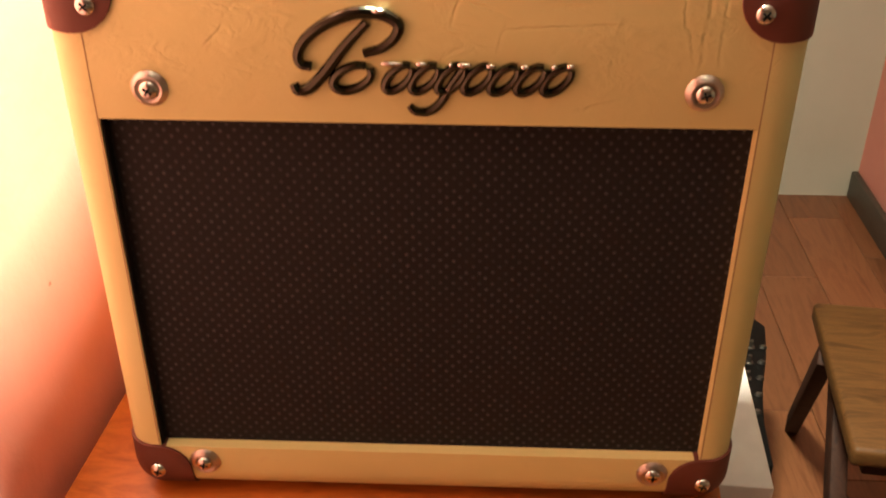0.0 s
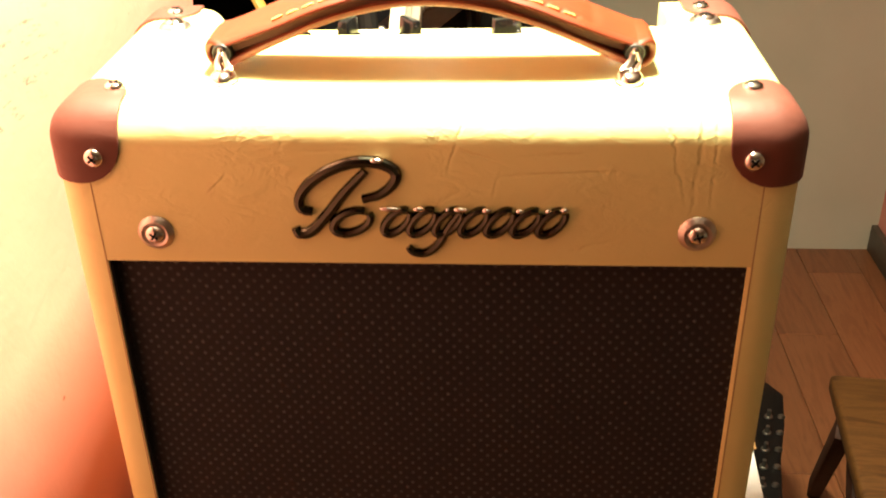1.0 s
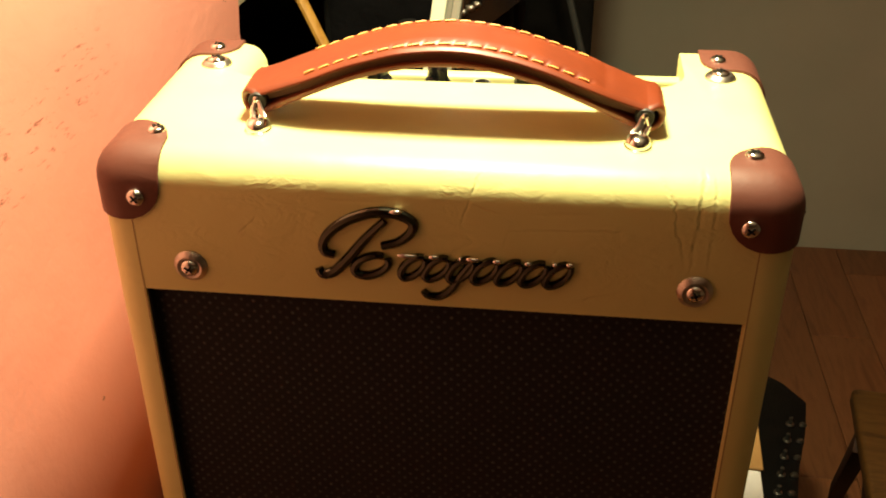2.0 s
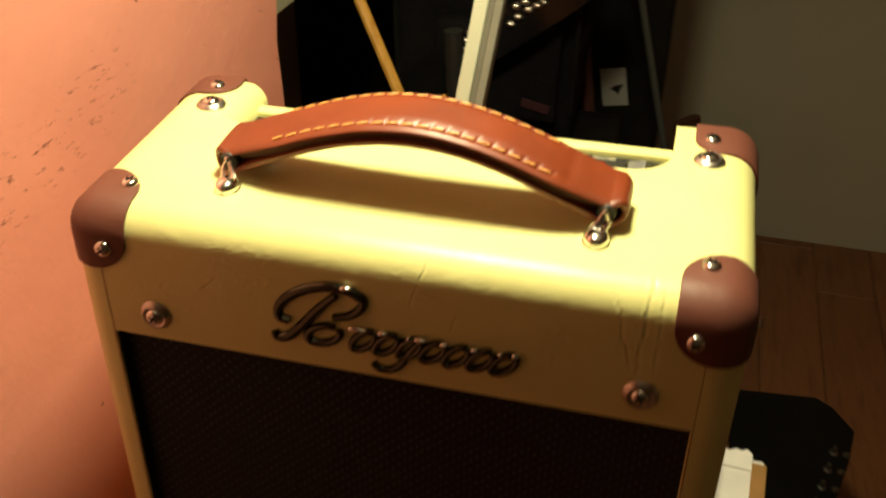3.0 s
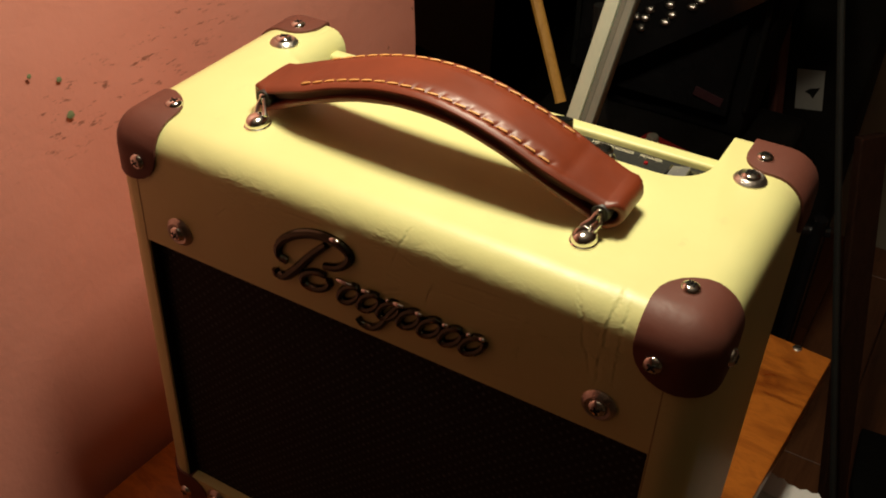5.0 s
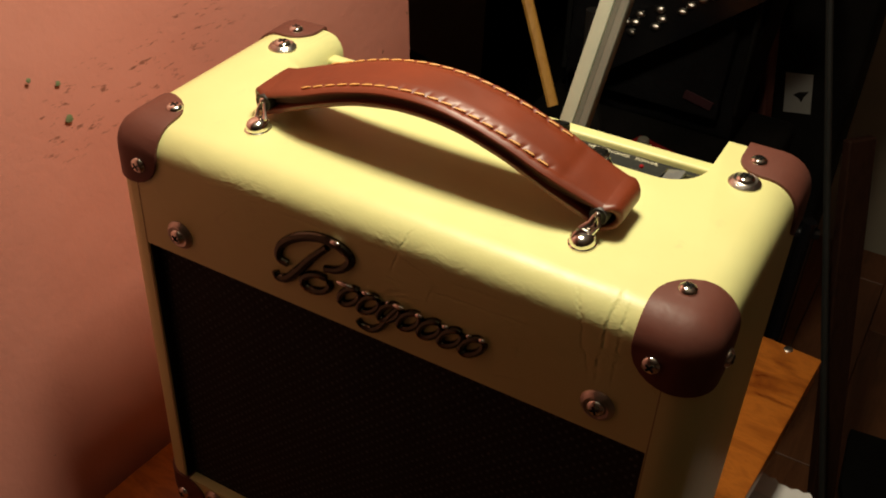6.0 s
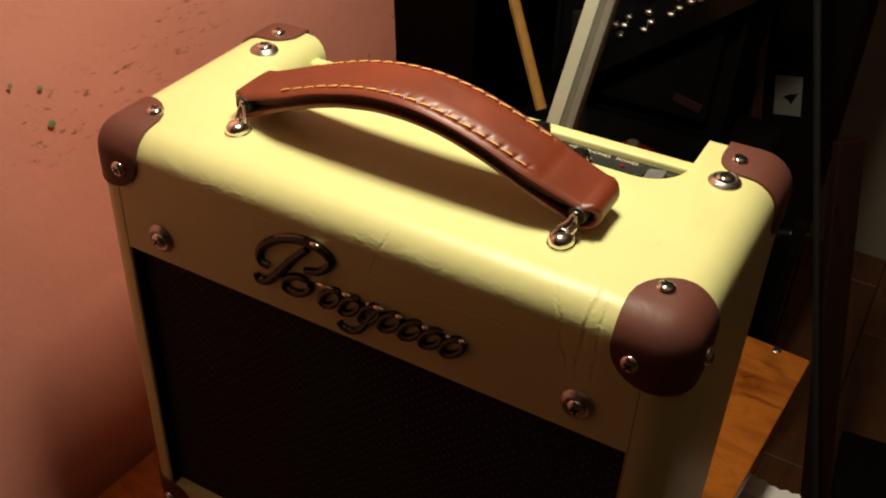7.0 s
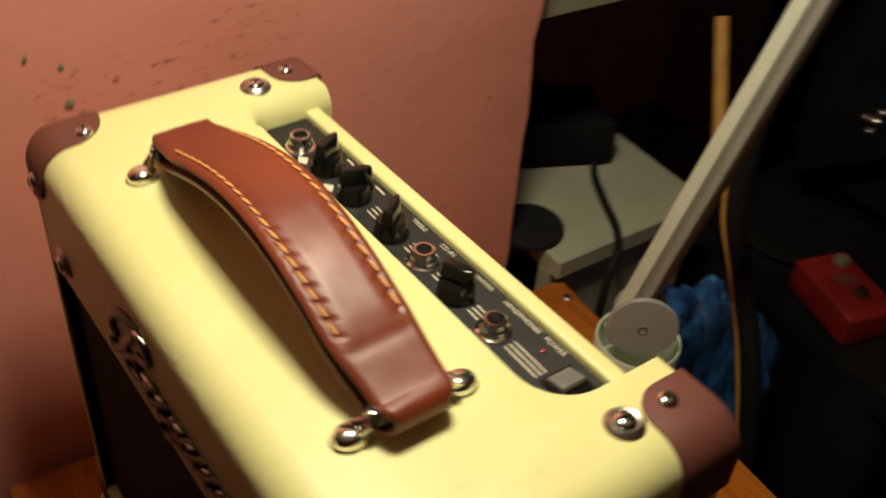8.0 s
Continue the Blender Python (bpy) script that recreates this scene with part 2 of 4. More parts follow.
LAMPDISC = simple("pale_grey_lamp_plastic", (0.34, 0.34, 0.31), 0.36, vary=0.06)
# the arm's enamel darkened for the side turned from the light
LAMPSHADED = simple("shaded_lamp_enamel", (0.29, 0.305, 0.26), 0.4, vary=0.06)
WHITEBOARD = simple("scuffed_white_melamine", (0.38, 0.385, 0.28), 0.42, vary=0.14, scale=9)
CARD = simple("white_cardboard", (0.74, 0.71, 0.69), 0.65, vary=0.06)
BLACK = simple("black_vinyl", (0.0095, 0.0080, 0.0070), 0.85, vary=0.3, scale=20, bump=0.0012, Specular_IOR_Level=0.12)
GLOSSBLACK = simple("gloss_black_lacquer", (0.010, 0.009, 0.010), 0.16, vary=0.2)
FABRIC = simple("black_fabric", (0.011, 0.010, 0.011), 0.85, vary=0.35, scale=14, bump=0.003, Specular_IOR_Level=0.10)
LACQUER = simple("worn_black_lacquer", (0.0035, 0.0032, 0.0030), 0.5, vary=0.2, Specular_IOR_Level=0.15)
MAROON = simple("dull_maroon_cloth", (0.060, 0.016, 0.022), 0.8)
RED = simple("red_pedal_enamel", (0.36, 0.020, 0.016), 0.5, vary=0.2)
KNOBGREY = simple("grey_knob_plastic", (0.26, 0.24, 0.19), 0.45)
PEDALPRINT = simple("dull_red_print", (0.22, 0.060, 0.050), 0.55)
BLUE = mat_film()
TAN = mat_wood("pale_neck_wood", (0.34, 0.16, 0.05), (0.5, 0.27, 0.1), (5, 0.7, 5), 0.35)
KRAFT = simple("brown_kraft_cardboard", (0.30, 0.155, 0.050), 0.75, vary=0.1)
STICKER = simple("white_sticker", (0.36, 0.35, 0.33), 0.55, vary=0.05)
GREENPAINT = simple("green_paint", (0.20, 0.24, 0.12), 0.6)
SKIRT = simple("dark_baseboard_paint", (0.07, 0.055, 0.04), 0.5)


# ---- mesh helpers ----
def part(name, bm, material, parent=None, label="", smooth=True, sharp=35):
    """Links a bmesh as one mesh object."""
    me = bpy.data.meshes.new(name)
    if smooth:
        for f in bm.faces:
            f.smooth = True
        for e in bm.edges:
            if len(e.link_faces) == 2 and e.calc_face_angle(0) > radians(sharp):
                e.smooth = False
    bm.to_mesh(me)
    bm.free()
    me.materials.append(material)
    ob = new(name, me)
    if parent is not None:
        ob.parent = parent
    if label:
        tagged(ob, label)
    return ob


def thing(name, place, label, category, group="", kind="", turn=0.0):
    """An Empty at the base of a thing."""
    ob = new(name)
    ob.matrix_world = pose(*place, 0, 0, turn)
    return tagged(ob, label, category, group, kind)


def rbox(x0, x1, y0, y1, z0, z1, r=0.002, seg=2, m=None):
    bm = bmesh.new()
    bmesh.ops.create_cube(bm, size=1, matrix=Matrix.LocRotScale(((x0 + x1) / 2, (y0 + y1) / 2, (z0 + z1) / 2), None, (x1 - x0, y1 - y0, z1 - z0)))
    if r > 0:
        bmesh.ops.bevel(bm, geom=bm.edges[:], offset=r, offset_type="OFFSET", segments=seg, profile=0.5, affect="EDGES", clamp_overlap=True)
    if m is not None:
        bm.transform(m)
    return bm


def lathe(profile, m=None, seg=20):
    """Turns (radius, height) pairs round z."""
    bm = bmesh.new()
    rings = []
    for r, h in profile:
        if r < 1e-6:
            rings.append([bm.verts.new((0, 0, h))])
        else:
            rings.append([bm.verts.new((r * math.cos(2 * math.pi * k / seg), r * math.sin(2 * math.pi * k / seg), h)) for k in range(seg)])
    for a, b in zip(rings, rings[1:]):
        for k in range(seg):
            quad = [a[k % len(a)], a[(k + 1) % len(a)], b[(k + 1) % len(b)], b[k % len(b)]]
            unique = list(dict.fromkeys(quad))
            if len(unique) > 2:
                bm.faces.new(unique)
    for ring in (rings[0], rings[-1]):
        if len(ring) > 2:
            bm.faces.new(ring)
    bmesh.ops.recalc_face_normals(bm, faces=bm.faces[:])
    if m is not None:
        bm.transform(m)
    return bm


def tube(points, radius, seg=10, squash=1.0, caps=True):
    """A round rod along points; radius is a number or one for each point."""
    bm = bmesh.new()
    pts = [Vector(p) for p in points]
    rads = radius if isinstance(radius, (list, tuple)) else [radius] * len(pts)
    rings = []
    side = None
    for k, p in enumerate(pts):
        way = (pts[min(k + 1, len(pts) - 1)] - pts[max(k - 1, 0)]).normalized()
        if side is None:
            side = way.orthogonal().normalized()
        side = (side - way * side.dot(way)).normalized()
        up = way.cross(side)
        rings.append([bm.verts.new(p + rads[k] * (math.cos(2 * math.pi * j / seg) * side + squash * math.sin(2 * math.pi * j / seg) * up)) for j in range(seg)])
    for a, b in zip(rings, rings[1:]):
        for j in range(seg):
            bm.faces.new((a[j], a[(j + 1) % seg], b[(j + 1) % seg], b[j]))
    if caps:
        bm.faces.new(rings[0])
        bm.faces.new(rings[-1])
    bmesh.ops.recalc_face_normals(bm, faces=bm.faces[:])
    return bm


def smooth_path(points, steps=6):
    """A Catmull-Rom line through points."""
    p = [Vector(q) for q in points]
    p = [2 * p[0] - p[1], *p, 2 * p[-1] - p[-2]]
    out = []
    for a, b, c, d in zip(p, p[1:], p[2:], p[3:]):
        for k in range(steps):
            t = k / steps
            out.append(0.5 * (2 * b + (c - a) * t + (2 * a - 5 * b + 4 * c - d) * t * t + (3 * b - a - 3 * c + d) * t ** 3))
    out.append(p[-2])
    return out


def join(*parts):
    """Several bmeshes as one."""
    me = bpy.data.meshes.new("joined")
    bm = bmesh.new()
    for b in parts:
        b.to_mesh(me)
        bm.from_mesh(me)
        b.free()
    bpy.data.meshes.remove(me)
    return bm


def extrude_outline(outline, z0, z1):
    """A prism over an outline of (x, y) points."""
    bm = bmesh.new()
    low = [bm.verts.new((x, y, z0)) for x, y in outline]
    high = [bm.verts.new((x, y, z1)) for x, y in outline]
    bm.faces.new(low[::-1])
    bm.faces.new(high)
    n = len(outline)
    for k in range(n):
        bm.faces.new((low[k], low[(k + 1) % n], high[(k + 1) % n], high[k]))
    bmesh.ops.recalc_face_normals(bm, faces=bm.faces[:])
    return bm


def carve(bm, cutters, bevel=0.0, how="DIFFERENCE"):
    """bm less the cutters, or within them, with its new edges rounded."""
    me = bpy.data.meshes.new("carved")
    bm.to_mesh(me)
    bm.free()
    ob = new("carved", me)
    tools = []
    for c in cutters:
        cm = bpy.data.meshes.new("cutter")
        c.to_mesh(cm)
        c.free()
        tools.append(new("cutter", cm))
        mod = ob.modifiers.new("cut", "BOOLEAN")
        mod.operation, mod.solver, mod.object = how, "EXACT", tools[-1]
    if bevel:
        mod = ob.modifiers.new("soften", "BEVEL")
        mod.width, mod.segments, mod.limit_method, mod.angle_limit = bevel, 3, "ANGLE", radians(50)
    deps = bpy.context.evaluated_depsgraph_get()
    done = bpy.data.meshes.new_from_object(ob.evaluated_get(deps))
    out = bmesh.new()
    out.from_mesh(done)
    for o in (ob, *tools):
        data = o.data
        bpy.data.objects.remove(o)
        bpy.data.meshes.remove(data)
    bpy.data.meshes.remove(done)
    return out


def lettering(text, size, m, material, parent, name="printed_word"):
    """Words in the built-in font, as a thin mesh."""
    cu = bpy.data.curves.new("words", "FONT")
    cu.body, cu.size, cu.extrude, cu.align_x, cu.align_y = text, size, 0.00006, "CENTER", "CENTER"
    ob = new("words", cu)
    me = bpy.data.meshes.new_from_object(ob.evaluated_get(bpy.context.evaluated_depsgraph_get()))
    bpy.data.objects.remove(ob)
    bm = bmesh.new()
    bm.from_mesh(me)
    bm.transform(m)
    return part(name, bm, material, parent, smooth=False)


# ---- the room ----
FLOOR = -0.75
SETTING = dict(kind="structure")


def wall_x(y, z):
    """The face of the pink wall, which leans back a little above the tabletop."""
    lean = 0.17 * max(0.0, min(1.0, (0.45 - y) / 0.38))
    return -0.2425 + 0.03 * y - lean * max(z, -0.02)


def build_pink_wall():
    bm = bmesh.new()
    ys = [-3.0 + 3.432 * (k / 90) ** 0.6 for k in range(91)]
    zs = [FLOOR, -0.4, -0.1] + [-0.02 + 0.025 * k for k in range(28)] + [0.8, 1.1, 1.4, 1.65]
    grid = []
    for i, y in enumerate(ys):
        col = []
        for z in zs:
            lump = 0.004 * noise.noise((y * 5, z * 5, 1.3)) + 0.0015 * noise.noise((y * 22, z * 22, 4))
            if abs(z) < 0.02:
                lump *= 0.3
            edge = y
            if i == len(ys) - 1:
                edge += 0.006 * noise.noise((3.0, 0.0, z * 14)) + 0.003 * noise.noise((8.0, 0.0, z * 50))
            col.append(bm.verts.new((wall_x(y, z) + lump, edge, z)))
        grid.append(col)
    for a, b in zip(grid, grid[1:]):
        for k in range(len(zs) - 1):
            bm.faces.new((a[k], b[k], b[k + 1], a[k + 1]))
    back = []
    for v in grid[-1]:
        back.append([bm.verts.new((v.co.x - 0.006, v.co.y + 0.006, v.co.z)), bm.verts.new((v.co.x - 0.07, v.co.y + 0.010, v.co.z))])
    far = [bm.verts.new((v.co.x - 0.07, v.co.y, v.co.z)) for v in grid[0]]
    for k in range(len(zs) - 1):
        bm.faces.new((grid[-1][k], back[k][0], back[k + 1][0], grid[-1][k + 1]))
        bm.faces.new((back[k][0], back[k][1], back[k + 1][1], back[k + 1][0]))
        bm.faces.new((back[k][1], far[k], far[k + 1], back[k + 1][1]))
        bm.faces.new((far[k], grid[0][k], grid[0][k + 1], far[k + 1]))
    bmesh.ops.recalc_face_normals(bm, faces=bm.faces[:])
    ob = part("wall_west", bm, PINK)
    return tagged(ob, "uneven pink plastered wall with dark scrape marks", "wall", **SETTING)


wall_west = build_pink_wall()
for name, box, mat, label in (
    ("wall_north", (-1.2, 2.40, 1.812, 1.912, FLOOR, 1.65), OFFWHITE, "plain off-white painted wall behind the floor"),
    ("wall_east", (0.955, 1.06, 1.30, 1.812, FLOOR, 1.65), PINK_PLAIN, "pink plastered wall end with a dark baseboard"),
    # wall_far_east, wall_south and ceiling are out of view, added to bounce light
    ("wall_far_east", (2.40, 2.50, -3.1, 2.0, FLOOR, 1.65), OFFWHITE, "unseen off-white wall across the room, added to bounce light"),
    ("wall_south", (-1.2, 2.40, -3.1, -3.0, FLOOR, 1.65), OFFWHITE, "unseen off-white wall across the room, added to bounce light"),
    ("wall_far_west", (-1.3, -1.2, -3.1, 2.0, FLOOR, 1.65), PINK_PLAIN, "pink plastered wall in the dark"),
    ("ceiling", (-1.3, 2.50, -3.1, 2.0, 1.65, 1.72), CEIL, "unseen white ceiling, added to bounce light"),
    ("floor", (-1.3, 2.50, -3.1, 2.0, FLOOR - 0.08, FLOOR - 0.008), SKIRT, "floor of reddish laminate planks"),
):
    tagged(part(name, rbox(*box, r=0), mat, smooth=False), label, name.split("_")[0], **SETTING)
floor = bpy.data.objects["floor"]
tagged(part("baseboard", rbox(0.938, 0.954, 1.29, 1.811, FLOOR, FLOOR + 0.07, 0.003), SKIRT), "dark painted baseboard along the pink wall", "baseboard", **SETTING)


# ---- the table ----
def build_table():
    t = thing("wooden_table", (0, 0, FLOOR), "orange varnished wooden table against the pink wall", "table", turn=-4.3)
    up = -FLOOR
    part("tabletop", rbox(-0.230, 0.184, -0.070, 0.4585, up - 0.022, up, 0.0025, 2), TABLE, t, "orange varnished board with dark grain bands")
    for x in (-0.19, 0.15):
        for y in (-0.03, 0.41):
            part("leg", rbox(x - 0.02, x + 0.02, y - 0.02, y + 0.02, 0, up - 0.022, 0.003), DARKWOOD, t)
    for y in (-0.03, 0.41):
        part("apron", rbox(-0.17, 0.13, y - 0.01, y + 0.01, up - 0.09, up - 0.022, 0.002), DARKWOOD, t)
    for x, y in ((0.1525, 0.4532), (-0.205, 0.448), (-0.139, 0.448), (0.02, 0.450)):
        head = part("screw", lathe([(0.0045, -0.001), (0.0045, 0.0002), (0.0035, 0.0009), (0.0, 0.0011)], pose(x, y, up), 14), NICKEL, t)
        part("screw_slot", rbox(-0.003, 0.003, -0.0005, 0.0005, 0.0010, 0.0013, 0, m=pose(x, y, up, 0, 0, 35)), SLOT, head, smooth=False)
    return t


build_table()


# ---- the guitar amplifier ----
W, D, TOP, BOTTOM, FRONT = 0.1852, 0.1860, 0.3418, 0.003, 0.002
GX, GZ0, GZ1 = 0.1642, 0.0402, 0.2592
PANEL_Z, RAIL_Z = 0.325, 0.3295


def arc_corner(cx, cy, r, a0, a1, n=8):
    return [(cx + r * math.cos(radians(a0 + (a1 - a0) * k / n)), cy + r * math.sin(radians(a0 + (a1 - a0) * k / n))) for k in range(n + 1)]


def screw(parent, place, axis, r=0.0050, name="screw", washer=0.0):
    """A cross-head screw, with a cup washer where given; axis is the way it faces."""
    m = Matrix.Translation(place) @ Vector(axis).to_track_quat("Z", "Y").to_matrix().to_4x4()
    lift = 0.0
    if washer:
        lift = 0.0022
        cup = part("cup_washer", lathe([(washer, -0.001), (washer, 0.0006), (washer * 0.90, 0.0018), (washer * 0.72, 0.0030), (washer * 0.58, 0.0026), (washer * 0.5, 0.0012)], m, 26), NICKEL, parent, "dull nickel cup washer")
        parent = cup
    head = part(name, lathe([(r, -0.0005), (r, 0.0006), (r * 0.85, 0.0018), (r * 0.55, 0.0026), (0.0, 0.0030)], m @ pose(0, 0, lift), 20), CHROME, parent)
    spin = random.uniform(0, 90)
    cross = join(*(rbox(-r * 0.5, r * 0.5, -r * 0.11, r * 0.11, 0.0018, 0.0031, 0, m=m @ pose(0, 0, lift, 0, 0, spin + a)) for a in (0, 90)))
    part("cross_slot", cross, SLOT, parent, smooth=False)
    return head


def rounded_block(x0, x1, y0, y1, z0, z1, along, fore, aft, seg=7):
    """A box with its edges along y, round its front and round its back rounded by radii of their own."""
    bm = rbox(x0, x1, y0, y1, z0, z1, 0)
    bm.normal_update()
    bmesh.ops.bevel(bm, geom=[e for e in bm.edges if abs(e.verts[0].co.y - e.verts[1].co.y) > 1e-4], offset=along, segments=seg, profile=0.5, affect="EDGES")
    for face_y, radius, steps in ((y0, fore, seg), (y1, aft, 3)):
        bm.normal_update()
        rims = [e for e in bm.edges if all(abs(v.co.y - face_y) < 1e-5 for v in e.verts) and len({abs(round(f.normal.y)) for f in e.link_faces}) == 2]
        bmesh.ops.bevel(bm, geom=rims, offset=radius, segments=steps, profile=0.5, affect="EDGES")
    return bm


def askew(bm):
    """The back of the cabinet is not quite square to its front: the left side is the shallower."""
    for v in bm.verts:
        f = max(0.0, min(1.0, (v.co.y - 0.09) / 0.06))
        v.co.y += 0.030 * (v.co.x - W) * f * f * (3 - 2 * f)
        if v.co.y > 0.168 and v.co.x < 0:
            v.co.y += 0.004 * v.co.x / W
    return bm


# the screws of the upper corner guards, none quite where its twin is
TOP_SCREWS = {(-1, -1): (-0.1552, 0.0302), (1, -1): (0.1606, 0.0313), (-1, 1): (-0.1598, 0.1570), (1, 1): (0.1570, 0.1658)}


def build_corner(parent, sx, sy, sz):
    """A moulded corner guard that wraps three faces of the cabinet."""
    proud = 0.0018
    rx, ry, rz = 0.0385, (0.042 if sy < 0 else 0.034 if sx > 0 else 0.029), (0.0375 if sz > 0 else 0.038)
    cx, cy, cz = (W if sx > 0 else -W), (D if sy > 0 else FRONT), (TOP if sz > 0 else BOTTOM)
    block = rounded_block(-W - proud, W + proud, FRONT - proud, D + proud, BOTTOM - proud, TOP + proud, 0.0210, 0.0198, 0.0030)
    # keep only the corner: three slabs, each with round free corners
    def slab(a0, a1, b0, b1, r, n=6):
        return [*arc_corner(a0 + r, b0 + r, r, 180, 270, n), *arc_corner(a1 - r, b0 + r, r, 270, 360, n), *arc_corner(a1 - r, b1 - r, r, 0, 90, n), *arc_corner(a0 + r, b1 - r, r, 90, 180, n)]
    far = 0.03
    spans = {"x": sorted((cx - sx * rx, cx + sx * far)), "y": sorted((cy - sy * ry, cy + sy * far)), "z": sorted((cz - sz * rz, cz + sz * far))}
    keep = [
        extrude_outline(slab(*spans["x"], *spans["y"], 0.0165 if sy > 0 else 0.025), spans["z"][0], spans["z"][1]),
        extrude_outline(slab(*spans["x"], *spans["z"], 0.0215 if sz > 0 else 0.020), -spans["y"][1], -spans["y"][0]),
        extrude_outline(slab(*spans["y"], *spans["z"], 0.0165), spans["x"][0], spans["x"][1]),
    ]
    keep[1].transform(pose(0, 0, 0, 90, 0, 0))
    keep[2].transform(Matrix(((0, 0, 1, 0), (1, 0, 0, 0), (0, 1, 0, 0), (0, 0, 0, 1))))
    bm = askew(carve(block, keep, 0.0011, "INTERSECT"))
    guard = part("corner_guard", bm, CORNER, parent, "reddish brown moulded plastic", sharp=50)
    if sz > 0:
        screw(guard, (*TOP_SCREWS[sx, sy], cz + proud), (0, 0, 1))
    across = (-0.1600 if sx < 0 else 0.1580) if sz > 0 else cx - sx * 0.0175
    face = FRONT - proud if sy < 0 else D + proud + 0.030 * (across - W)
    screw(guard, (across, face, 0.3183 if sz > 0 else cz + 0.019), (0, sy, 0))
    if sy < 0 and sx > 0:
        screw(guard, (cx + sx * proud, cy - sy * 0.027, cz - sz * 0.027), (sx, 0, 0))
    return guard


MID = 0.001


def handle_z(x):
    """The height of the strap's outer face along its arch."""
    return 0.3612 + 0.0305 * math.cos(min(1.0, abs(x - MID) / 0.106) * math.pi / 2) ** 1.14


def strap_line():
    """The loop of the strap, seen from the front."""
    top = [(MID - 0.106 + 0.212 * k / ARCH, handle_z(MID - 0.106 + 0.212 * k / ARCH)) for k in range(ARCH + 1)]
    under = [(x, z - 0.0128 - 0.0040 * (abs(x - MID) / 0.106) ** 4) for x, z in reversed(top[::8])]
    right = [(MID + 0.1075 + 0.0080 * math.sin(math.pi * k / 8), 0.3538 + 0.0082 * math.cos(math.pi * k / 8)) for k in range(1, 8)]
    left = [(MID - 0.1075 - 0.0080 * math.sin(math.pi * k / 8), 0.3538 - 0.0082 * math.cos(math.pi * k / 8)) for k in range(1, 8)]
    return top + right + under + left


ARCH, SEW, PITCH = 360, 0.0052, 0.0081


def strap_relief(x, edge, v):
    """How far the leather stands off the arch: rolled edges, padding and puckers at the stitches."""
    lift = 0.0030 * (v - 0.5) - (0.0016 if v < 0.5 else 0.0030) * max(0.0, 1 - edge / 0.0046) ** 2
    fade = max(0.0, min(1.0, (0.084 - abs(x - 0.0025)) / 0.016))
    fade = fade * fade * (3 - 2 * fade)
    if fade:
        # a groove that the thread lies in, and a slanting pucker where each stitch dives in
        pull = 0.35 + 0.65 * max(0.0, min(1.0, (x + 0.05) / 0.10))
        lift += fade * 0.0010 * max(0.0, min(1.0, (edge - SEW) / 0.0060))
        lift -= fade * 0.0005 * math.exp(-((edge - SEW) / 0.0013) ** 2)
        along = (x + 0.074 - 0.5 * (edge - SEW)) / PITCH + 0.5
        gap = (along - round(along)) * PITCH
        reach = max(0.0, 1 - abs(edge - SEW - 0.0008) / 0.0036)
        lift -= fade * 0.0009 * pull * reach * math.exp(-(gap / 0.0013) ** 2)
    # the padding ends in a crease past the last stitch
    lift -= (0.0004 if x > 0 else 0.0002) * math.exp(-((abs(x - 0.0025) - 0.0815) / 0.0034) ** 2) * min(1.0, edge / 0.006)
    return lift


